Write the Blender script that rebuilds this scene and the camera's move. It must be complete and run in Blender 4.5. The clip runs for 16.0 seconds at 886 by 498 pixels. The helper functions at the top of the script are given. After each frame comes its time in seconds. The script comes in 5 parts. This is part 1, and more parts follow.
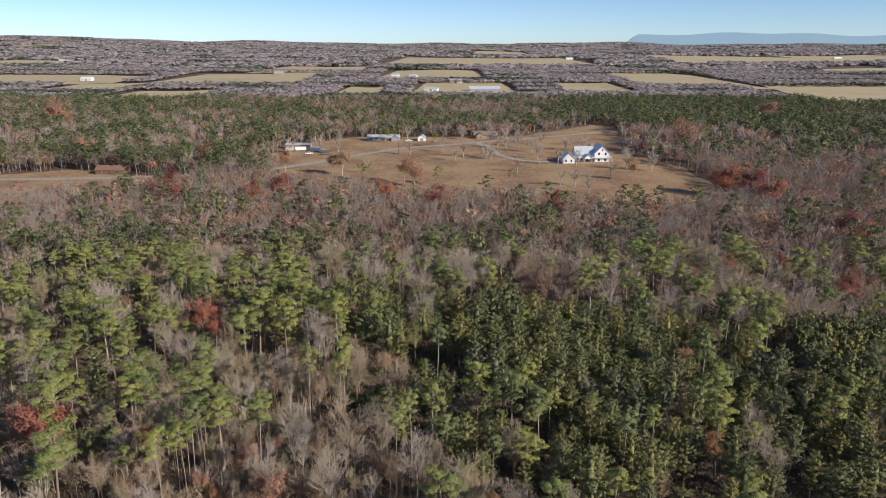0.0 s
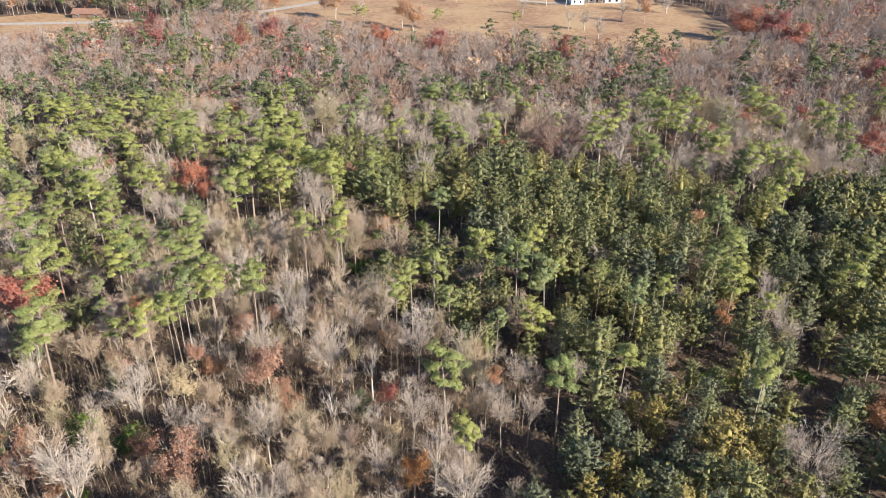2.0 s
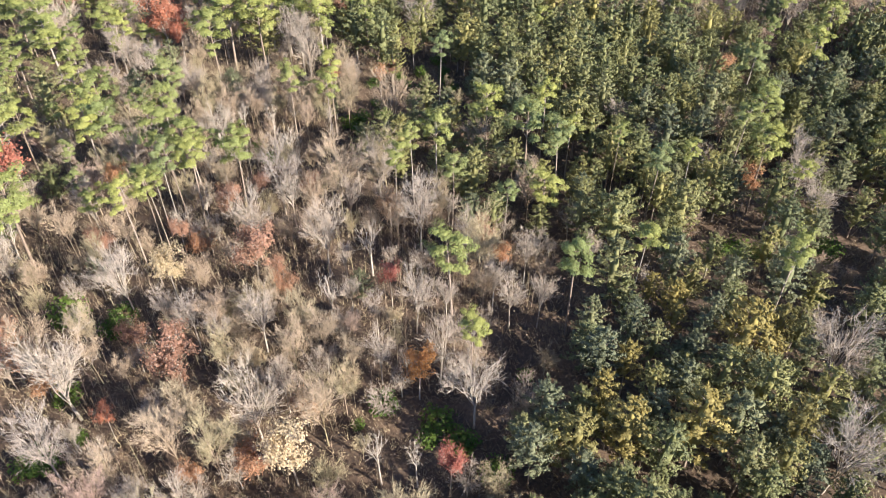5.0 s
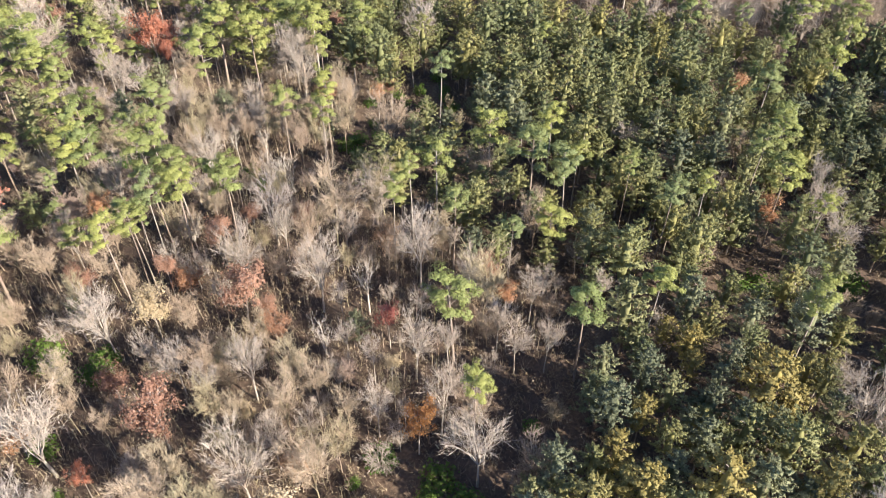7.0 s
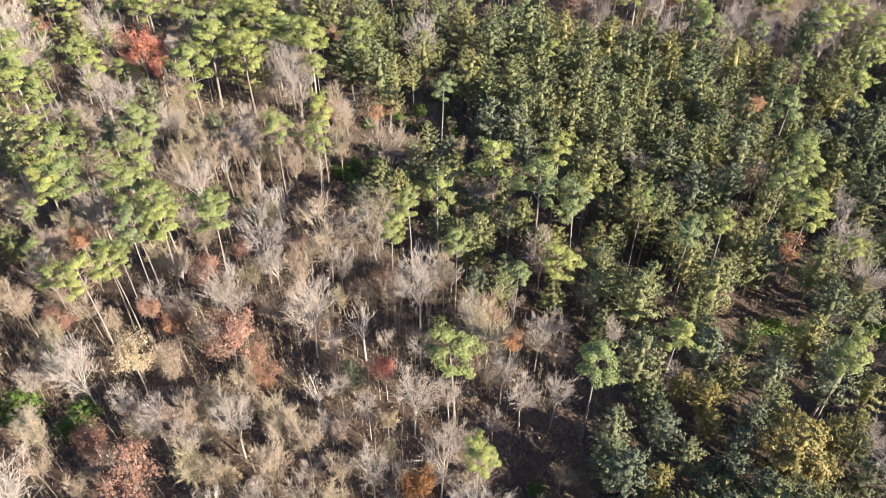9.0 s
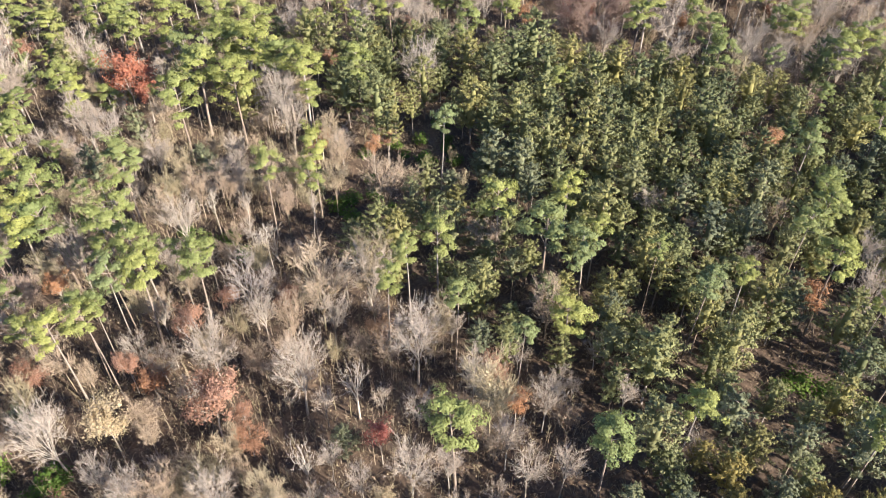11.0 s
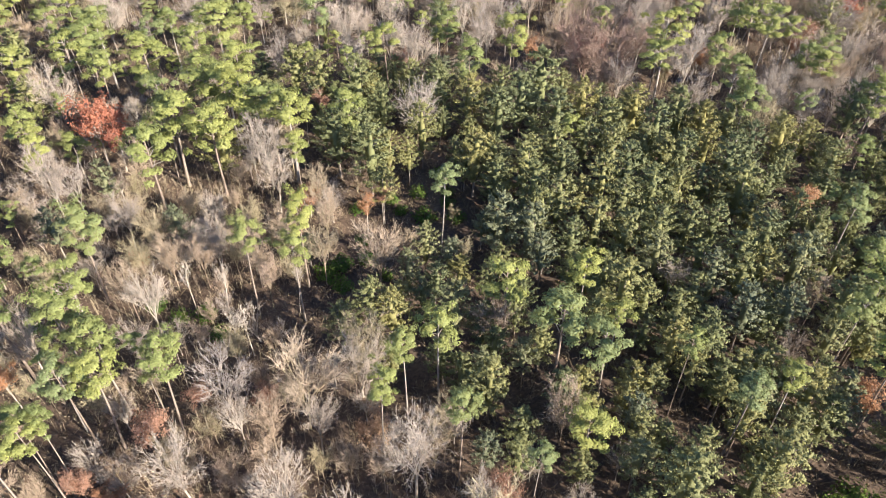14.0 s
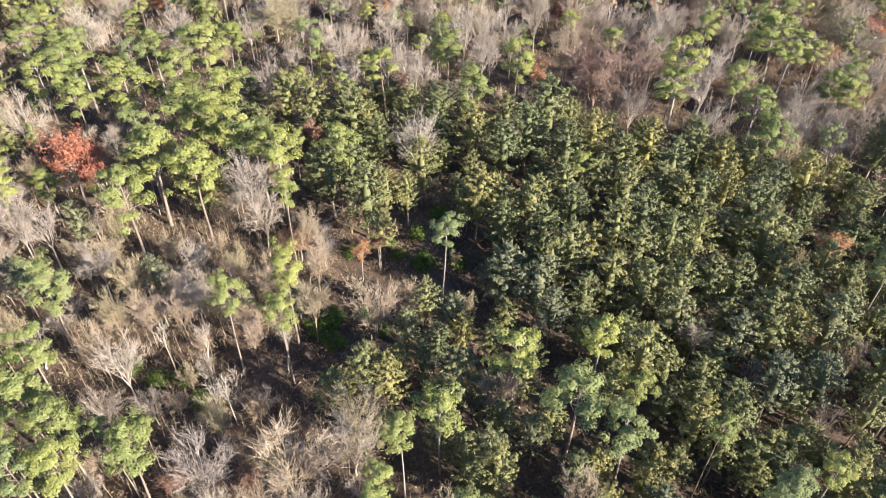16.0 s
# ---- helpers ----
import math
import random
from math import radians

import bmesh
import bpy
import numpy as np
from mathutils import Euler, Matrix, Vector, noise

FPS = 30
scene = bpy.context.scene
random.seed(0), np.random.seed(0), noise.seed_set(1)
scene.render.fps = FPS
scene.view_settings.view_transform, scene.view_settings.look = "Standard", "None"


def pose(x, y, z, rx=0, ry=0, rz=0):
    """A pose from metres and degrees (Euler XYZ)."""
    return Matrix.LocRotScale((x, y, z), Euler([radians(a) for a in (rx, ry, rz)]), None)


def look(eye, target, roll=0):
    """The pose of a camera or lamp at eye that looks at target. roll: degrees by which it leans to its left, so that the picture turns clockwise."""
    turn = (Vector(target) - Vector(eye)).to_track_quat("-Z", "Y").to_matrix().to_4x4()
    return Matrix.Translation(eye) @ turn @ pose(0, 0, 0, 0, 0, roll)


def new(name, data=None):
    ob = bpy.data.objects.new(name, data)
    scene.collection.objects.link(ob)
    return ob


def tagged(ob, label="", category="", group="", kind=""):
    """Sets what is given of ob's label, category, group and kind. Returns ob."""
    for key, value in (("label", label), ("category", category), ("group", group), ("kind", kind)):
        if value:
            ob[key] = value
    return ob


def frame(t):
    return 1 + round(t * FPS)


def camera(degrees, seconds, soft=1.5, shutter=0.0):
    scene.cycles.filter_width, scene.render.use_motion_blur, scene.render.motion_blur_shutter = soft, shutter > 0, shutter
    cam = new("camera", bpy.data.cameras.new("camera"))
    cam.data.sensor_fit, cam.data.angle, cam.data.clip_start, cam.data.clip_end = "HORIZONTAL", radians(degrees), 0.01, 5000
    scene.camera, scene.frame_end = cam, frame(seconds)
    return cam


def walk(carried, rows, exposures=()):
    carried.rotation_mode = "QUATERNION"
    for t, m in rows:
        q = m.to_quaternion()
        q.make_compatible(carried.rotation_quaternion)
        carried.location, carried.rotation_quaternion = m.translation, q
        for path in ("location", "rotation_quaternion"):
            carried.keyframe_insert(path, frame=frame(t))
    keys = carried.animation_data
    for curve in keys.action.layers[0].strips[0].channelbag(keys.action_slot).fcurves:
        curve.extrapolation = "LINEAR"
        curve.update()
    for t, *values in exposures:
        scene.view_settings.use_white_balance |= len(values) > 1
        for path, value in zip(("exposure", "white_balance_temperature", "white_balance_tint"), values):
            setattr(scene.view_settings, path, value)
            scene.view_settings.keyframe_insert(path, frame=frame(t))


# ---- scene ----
cam = camera(62.54, 16.0, soft=1.0)


def aim(x, y, z, yaw, pitch, roll):
    return pose(x, y, z, 90 + pitch, 0, yaw) @ pose(0, 0, 0, 0, 0, roll)


PATH = [
    (0.0, aim(0.00, 0.00, 75.00, 0.10, -15.79, 0.13)),
    (0.5, aim(-0.09, 2.56, 74.77, 0.10, -16.05, 0.11)),
    (1.0, aim(-0.15, 4.99, 74.58, 0.10, -18.91, 0.07)),
    (1.5, aim(-0.19, 7.29, 74.54, 0.10, -23.37, 0.01)),
    (2.0, aim(-0.26, 9.44, 74.58, 0.10, -27.73, -0.02)),
    (2.5, aim(-0.35, 11.59, 74.67, 0.09, -32.05, -0.07)),
    (3.0, aim(-0.41, 13.92, 74.88, 0.12, -36.59, -0.18)),
    (3.2, aim(-0.45, 14.82, 74.96, 0.14, -38.39, -0.21)),
    (3.55, aim(-0.55, 16.30, 75.00, 0.12, -40.75, -0.27)),
    (4.0, aim(-0.70, 18.05, 75.02, 0.07, -41.65, -0.33)),
    (5.5, aim(-1.15, 23.80, 75.02, -0.03, -41.69, -0.40)),
    (6.0, aim(-1.13, 25.72, 75.02, -0.02, -41.68, -0.40)),
    (6.5, aim(-1.13, 27.71, 75.04, -0.01, -41.72, -0.40)),
    (7.0, aim(-1.17, 29.75, 75.08, -0.02, -41.75, -0.39)),
    (7.5, aim(-1.22, 31.84, 75.17, -0.03, -41.81, -0.40)),
    (8.0, aim(-1.22, 34.02, 75.37, 0.00, -41.92, -0.40)),
    (8.5, aim(-1.16, 36.27, 75.68, 0.06, -42.09, -0.36)),
    (9.0, aim(-1.05, 38.51, 76.06, 0.14, -42.26, -0.27)),
    (11.5, aim(-1.24, 49.82, 75.34, 0.00, -41.74, 0.04)),
    (12.0, aim(-1.48, 52.53, 75.20, -0.17, -41.70, 0.17)),
    (12.5, aim(-1.58, 55.22, 75.14, -0.22, -41.67, 0.22)),
    (13.0, aim(-1.64, 57.87, 75.13, -0.24, -41.65, 0.25)),
    (13.5, aim(-1.74, 60.49, 75.14, -0.29, -41.66, 0.29)),
    (14.0, aim(-1.86, 63.18, 75.18, -0.34, -41.64, 0.34)),
    (14.5, aim(-1.98, 66.01, 75.26, -0.41, -41.72, 0.40)),
    (15.0, aim(-2.11, 68.90, 75.38, -0.50, -41.85, 0.52)),
    (15.5, aim(-2.24, 71.81, 75.47, -0.56, -41.94, 0.66)),
    (16.0, aim(-2.38, 74.73, 75.53, -0.63, -42.04, 0.76)),
]
walk(cam, PATH, exposures=[(0.0, 0.16), (0.7, 0.10), (1.0, 0.26), (1.5, 1.30), (2.0, 1.22), (2.6, 1.22), (3.2, 1.38), (5.5, 1.50), (16.0, 1.55)])

# ---- light ----
SUN_EL, SUN_AZ = radians(25), radians(124)      # azimuth clockwise from +y
world = bpy.data.worlds.new("sky")
scene.world = world
world.use_nodes = True
wn = world.node_tree
sky = wn.nodes.new("ShaderNodeTexSky")
sky.sky_type, sky.sun_disc = "NISHITA", False
sky.sun_elevation, sky.sun_rotation = SUN_EL, SUN_AZ
sky.air_density, sky.dust_density, sky.ozone_density = 0.52, 0.15, 3.4
wn.links.new(sky.outputs[0], wn.nodes["Background"].inputs[0])
wn.nodes["Background"].inputs[1].default_value = 0.115
sun = new("sun", bpy.data.lights.new("sun", "SUN"))
sun.data.energy, sun.data.angle, sun.data.color = 5.0, radians(0.5), (1.0, 0.93, 0.83)
toward = Vector((math.sin(SUN_AZ) * math.cos(SUN_EL), math.cos(SUN_AZ) * math.cos(SUN_EL), math.sin(SUN_EL)))
sun.matrix_world = look((200, -50, 300), Vector((200, -50, 300)) - toward)

# ---- materials ----
rng = np.random.default_rng(7)


def nodes_of(name):
    m = bpy.data.materials.new(name)
    m.use_nodes = True
    t = m.node_tree
    return m, t, t.nodes["Principled BSDF"], t.nodes["Material Output"]


def ramp(t, source, stops):
    r = t.nodes.new("ShaderNodeValToRGB")
    while len(r.color_ramp.elements) < len(stops):
        r.color_ramp.elements.new(0.5)
    for e, (p, c) in zip(r.color_ramp.elements, stops):
        e.position, e.color = p, (*c, 1)
    t.links.new(source, r.inputs[0])
    return r


def foliage(name, stops, glow=0.3, spread=0.25):
    """Leaves or needles: a hue for each tree, lighter and darker from leaf to leaf, light coming through."""
    m, t, b, out = nodes_of(name)
    info, geo, att = t.nodes.new("ShaderNodeObjectInfo"), t.nodes.new("ShaderNodeNewGeometry"), t.nodes.new("ShaderNodeAttribute")
    att.attribute_name = "tint"
    add = t.nodes.new("ShaderNodeMath")
    add.operation = "ADD"
    t.links.new(info.outputs["Random"], add.inputs[0])
    t.links.new(att.outputs["Fac"], add.inputs[1])
    wrap = t.nodes.new("ShaderNodeMath")
    wrap.operation = "FRACT"
    t.links.new(add.outputs[0], wrap.inputs[0])
    jit = t.nodes.new("ShaderNodeMath")
    jit.operation = "MULTIPLY_ADD"
    t.links.new(geo.outputs["Random Per Island"], jit.inputs[0])
    jit.inputs[1].default_value = 0.12
    t.links.new(wrap.outputs[0], jit.inputs[2])
    hue = ramp(t, jit.outputs[0], stops)
    val = t.nodes.new("ShaderNodeMapRange")
    val.inputs["To Min"].default_value, val.inputs["To Max"].default_value = 1 - spread, 1 + spread
    t.links.new(geo.outputs["Random Per Island"], val.inputs["Value"])
    hsv = t.nodes.new("ShaderNodeHueSaturation")
    t.links.new(hue.outputs[0], hsv.inputs["Color"])
    t.links.new(val.outputs[0], hsv.inputs["Value"])
    t.links.new(hsv.outputs[0], b.inputs["Base Color"])
    b.inputs["Roughness"].default_value = 0.65
    b.inputs["Specular IOR Level"].default_value = 0.25
    tr, mix = t.nodes.new("ShaderNodeBsdfTranslucent"), t.nodes.new("ShaderNodeMixShader")
    t.links.new(hsv.outputs[0], tr.inputs[0])
    mix.inputs[0].default_value = glow
    t.links.new(b.outputs[0], mix.inputs[1])
    t.links.new(tr.outputs[0], mix.inputs[2])
    t.links.new(mix.outputs[0], out.inputs[0])
    return m


def mottled(name, stops, scale, rough=0.9, bump=0.0, detail=6, second=None):
    """Surface with colour patches at two scales and a little relief, in world coordinates."""
    m, t, b, out = nodes_of(name)
    co = t.nodes.new("ShaderNodeNewGeometry")
    n1, n2 = t.nodes.new("ShaderNodeTexNoise"), t.nodes.new("ShaderNodeTexNoise")
    n1.inputs["Scale"].default_value, n1.inputs["Detail"].default_value = scale, detail
    n2.inputs["Scale"].default_value, n2.inputs["Detail"].default_value = second or scale * 9, 4
    for n in (n1, n2):
        t.links.new(co.outputs["Position"], n.inputs["Vector"])
    mx = t.nodes.new("ShaderNodeMath")
    mx.operation = "MULTIPLY_ADD"
    t.links.new(n2.outputs[0], mx.inputs[0])
    mx.inputs[1].default_value = 0.45
    half = t.nodes.new("ShaderNodeMath")
    half.operation = "MULTIPLY"
    half.inputs[1].default_value = 0.55
    t.links.new(n1.outputs[0], half.inputs[0])
    t.links.new(half.outputs[0], mx.inputs[2])
    r = ramp(t, mx.outputs[0], stops)
    t.links.new(r.outputs[0], b.inputs["Base Color"])
    b.inputs["Roughness"].default_value = rough
    if bump:
        bp = t.nodes.new("ShaderNodeBump")
        bp.inputs["Strength"].default_value, bp.inputs["Distance"].default_value = 0.6, bump
        t.links.new(n2.outputs[0], bp.inputs["Height"])
        t.links.new(bp.outputs[0], b.inputs["Normal"])
    return m


def bark(name, stops):
    m, t, b, out = nodes_of(name)
    info, att = t.nodes.new("ShaderNodeObjectInfo"), t.nodes.new("ShaderNodeAttribute")
    att.attribute_name = "tint"
    geo = t.nodes.new("ShaderNodeNewGeometry")
    add = t.nodes.new("ShaderNodeMath")
    add.operation = "ADD"
    t.links.new(info.outputs["Random"], add.inputs[0])
    t.links.new(att.outputs["Fac"], add.inputs[1])
    wrap = t.nodes.new("ShaderNodeMath")
    wrap.operation = "FRACT"
    t.links.new(add.outputs[0], wrap.inputs[0])
    r = ramp(t, wrap.outputs[0], stops)
    n = t.nodes.new("ShaderNodeTexNoise")
    n.inputs["Scale"].default_value = 3.0
    t.links.new(geo.outputs["Position"], n.inputs["Vector"])
    val = t.nodes.new("ShaderNodeMapRange")
    val.inputs["To Min"].default_value, val.inputs["To Max"].default_value = 0.6, 1.4
    t.links.new(n.outputs[0], val.inputs["Value"])
    hsv = t.nodes.new("ShaderNodeHueSaturation")
    t.links.new(r.outputs[0], hsv.inputs["Color"])
    t.links.new(val.outputs[0], hsv.inputs["Value"])
    t.links.new(hsv.outputs[0], b.inputs["Base Color"])
    b.inputs["Roughness"].default_value = 0.9
    return m


M_PINE = foliage("pine_needles", [(0.0, (0.195, 0.228, 0.085)), (0.4, (0.272, 0.288, 0.095)), (0.8, (0.350, 0.350, 0.104)), (1.0, (0.222, 0.252, 0.108))], glow=0.3)
M_CEDAR = foliage("young_needles", [(0.0, (0.160, 0.176, 0.090)), (0.35, (0.215, 0.222, 0.098)), (0.7, (0.262, 0.252, 0.104)), (0.9, (0.300, 0.265, 0.098)), (1.0, (0.240, 0.240, 0.108))], glow=0.25)
M_BLUE = foliage("blue_needles", [(0.0, (0.160, 0.174, 0.105)), (0.5, (0.210, 0.216, 0.122)), (1.0, (0.250, 0.242, 0.112))], glow=0.25)
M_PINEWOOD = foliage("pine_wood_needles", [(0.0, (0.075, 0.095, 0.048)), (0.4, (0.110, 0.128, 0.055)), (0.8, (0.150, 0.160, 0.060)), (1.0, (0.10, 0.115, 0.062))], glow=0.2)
M_RUSSET = foliage("russet_leaves", [(0.0, (0.29, 0.155, 0.105)), (0.4, (0.38, 0.215, 0.145)), (0.7, (0.42, 0.215, 0.11)), (1.0, (0.45, 0.30, 0.19))])
M_RED = foliage("red_leaves", [(0.0, (0.25, 0.085, 0.08)), (0.5, (0.33, 0.115, 0.09)), (1.0, (0.42, 0.17, 0.10))])
M_STRAW = foliage("straw_leaves", [(0.0, (0.46, 0.36, 0.22)), (1.0, (0.56, 0.44, 0.28))])
M_ORANGE = foliage("orange_leaves", [(0.0, (0.42, 0.19, 0.07)), (1.0, (0.52, 0.27, 0.10))])
M_GOLD = foliage("golden_needles", [(0.0, (0.27, 0.22, 0.075)), (0.5, (0.34, 0.27, 0.09)), (1.0, (0.24, 0.215, 0.085))], glow=0.25)
M_SHRUB = foliage("shrub_leaves", [(0.0, (0.07, 0.13, 0.025)), (1.0, (0.14, 0.20, 0.04))])
M_BRUSH = foliage("dry_brush", [(0.0, (0.17, 0.13, 0.085)), (0.5, (0.24, 0.185, 0.12)), (0.8, (0.32, 0.25, 0.16)), (1.0, (0.20, 0.18, 0.09))], glow=0.15)
M_TWIG = bark("pale_bark", [(0.0, (0.36, 0.29, 0.23)), (0.4, (0.44, 0.375, 0.305)), (0.7, (0.50, 0.43, 0.355)), (1.0, (0.36, 0.305, 0.265))])
M_FINE = bark("grey_twigs", [(0.0, (0.36, 0.285, 0.225)), (0.5, (0.43, 0.355, 0.285)), (1.0, (0.34, 0.28, 0.24))])
M_TANTWIG = bark("tan_twigs", [(0.0, (0.36, 0.265, 0.19)), (0.35, (0.40, 0.305, 0.215)), (0.65, (0.33, 0.275, 0.165)), (0.85, (0.40, 0.325, 0.20)), (1.0, (0.36, 0.25, 0.205))])
M_GREYBARK = bark("grey_bark", [(0.0, (0.27, 0.215, 0.18)), (0.5, (0.33, 0.275, 0.235)), (1.0, (0.25, 0.205, 0.18))])
M_DUN = bark("dun_twigs", [(0.0, (0.25, 0.165, 0.12)), (0.5, (0.31, 0.21, 0.155)), (1.0, (0.27, 0.17, 0.135))])
M_TRUNK = bark("pine_bark", [(0.0, (0.22, 0.16, 0.12)), (0.5, (0.30, 0.23, 0.18)), (1.0, (0.36, 0.31, 0.27))])
M_GROUND = mottled("leaf_litter", [(0.28, (0.040, 0.028, 0.020)), (0.42, (0.075, 0.050, 0.035)), (0.55, (0.13, 0.085, 0.056)), (0.70, (0.22, 0.15, 0.095))], 0.18, bump=0.12, second=2.6)
M_PASTURE = mottled("dry_pasture", [(0.30, (0.17, 0.088, 0.050)), (0.42, (0.26, 0.150, 0.080)), (0.52, (0.36, 0.225, 0.115)), (0.60, (0.40, 0.27, 0.14)), (0.72, (0.30, 0.26, 0.12))], 0.035, second=0.35)
M_FARFIELD = mottled("straw_field", [(0.3, (0.34, 0.27, 0.15)), (0.5, (0.50, 0.39, 0.23)), (0.7, (0.42, 0.38, 0.20))], 0.006, second=0.06)
M_ROAD = mottled("gravel", [(0.3, (0.30, 0.26, 0.22)), (0.6, (0.42, 0.37, 0.32))], 0.3, second=3.0)
# grey-brown bark paled towards purple-grey: distance haze put into the base colour
M_FARWOOD = foliage("far_bare_woods_hazed", [(0.0, (0.430, 0.375, 0.380)), (0.5, (0.480, 0.415, 0.410)), (0.85, (0.490, 0.400, 0.355)), (1.0, (0.380, 0.355, 0.345))], glow=0.35, spread=0.06)
M_FARPINE = foliage("far_evergreen_woods", [(0.0, (0.10, 0.12, 0.085)), (1.0, (0.15, 0.16, 0.11))], glow=0.05, spread=0.10)

# ---- mesh tools ----


def tri_mesh(name, v, f, material, tint=None, smooth=False):
    """A mesh of triangles from vertex and index arrays."""
    v, f = np.asarray(v, np.float32), np.asarray(f, np.int32)
    me = bpy.data.meshes.new(name)
    me.vertices.add(len(v))
    me.vertices.foreach_set("co", v.ravel())
    me.loops.add(f.size)
    me.loops.foreach_set("vertex_index", f.ravel())
    me.polygons.add(len(f))
    me.polygons.foreach_set("loop_start", np.arange(0, f.size, 3, dtype=np.int32))
    me.polygons.foreach_set("loop_total", np.full(len(f), 3, np.int32))
    if tint is not None:
        me.attributes.new("tint", "FLOAT", "POINT").data.foreach_set("value", np.asarray(tint, np.float32))
    me.update(calc_edges=True)
    me.materials.append(material)
    if smooth:
        me.shade_smooth()
    return me


def unit(n):
    d = rng.normal(size=(n, 3))
    return d / np.linalg.norm(d, axis=1, keepdims=True)


def leaf_tris(c, size, slim=0.42, rise=0.0, out=None, loose=0.75):
    """One small pointed leaf or needle tuft at each centre, its face turned outwards more or less."""
    n = len(c)
    d = unit(n)
    d[:, 2] += rise
    if out is not None:
        face = out / (np.linalg.norm(out, axis=1, keepdims=True) + 1e-9) + unit(n) * loose
        d = np.cross(face, d)
        d /= np.linalg.norm(d, axis=1, keepdims=True) + 1e-9
        d *= np.where(d[:, 2:3] < 0, -1, 1) if rise else 1
        e = np.cross(d, face)
    else:
        e = np.cross(d, unit(n))
    e /= np.linalg.norm(e, axis=1, keepdims=True) + 1e-9
    s = (size * rng.uniform(0.6, 1.4, n))[:, None]
    v = np.stack([c + d * s * 0.6, c - d * s * 0.4 + e * s * slim, c - d * s * 0.4 - e * s * slim], 1).reshape(-1, 3)
    return v, np.arange(3 * n).reshape(-1, 3)


def blade_tris(c, d, size, slim=0.16, loose=0.45, up=0.5):
    """One slender needle spray at each centre, pointing along d, its face turned upwards more or less."""
    n = len(c)
    d = d / (np.linalg.norm(d, axis=1, keepdims=True) + 1e-9) + unit(n) * loose
    d /= np.linalg.norm(d, axis=1, keepdims=True) + 1e-9
    e = np.cross(d, unit(n) + (0, 0, up))
    e /= np.linalg.norm(e, axis=1, keepdims=True) + 1e-9
    s = (size * rng.uniform(0.6, 1.4, n))[:, None]
    v = np.stack([c + d * s * 0.65, c - d * s * 0.35 + e * s * slim, c - d * s * 0.35 - e * s * slim], 1).reshape(-1, 3)
    return v, np.arange(3 * n).reshape(-1, 3)


def thorn(a, b, w):
    """Thin twigs from a to b, a sliver each."""
    n = len(a)
    e = np.cross(b - a, unit(n))
    e *= w / (np.linalg.norm(e, axis=1, keepdims=True) + 1e-9)
    return np.stack([a + e, a - e, b], 1).reshape(-1, 3), np.arange(3 * n).reshape(-1, 3)


def tube(pts, radii, sides=4):
    pts = np.asarray(pts, float)
    n = len(pts)
    ang = np.arange(sides) * 2 * np.pi / sides
    v = []
    for i in range(n):
        t = pts[min(i + 1, n - 1)] - pts[max(i - 1, 0)]
        t /= np.linalg.norm(t) + 1e-9
        a = np.cross(t, (0.3, 0.9, 0.31))
        a /= np.linalg.norm(a) + 1e-9
        b = np.cross(t, a)
        v.append(pts[i] + radii[i] * (np.cos(ang)[:, None] * a + np.sin(ang)[:, None] * b))
    f = []
    for i in range(n - 1):
        for k in range(sides):
            p, q = i * sides + k, i * sides + (k + 1) % sides
            f += [(p, q, q + sides), (p, q + sides, p + sides)]
    return np.concatenate(v), np.array(f)


def merge(parts):
    vs, fs, off = [], [], 0
    for v, f in parts:
        vs.append(v)
        fs.append(np.asarray(f) + off)
        off += len(v)
    return np.concatenate(vs), np.concatenate(fs)


def bent(a, d, length, n, wander, lift=0.0):
    """Points of a wandering branch."""
    pts, p, d = [np.array(a, float)], np.array(a, float), np.array(d, float)
    for _ in range(n):
        d = d + rng.normal(size=3) * wander + (0, 0, lift)
        d /= np.linalg.norm(d)
        p = p + d * length / n
        pts.append(p)
    return np.array(pts), d


# ---- trees: each maker gives the woody part and the crown ----


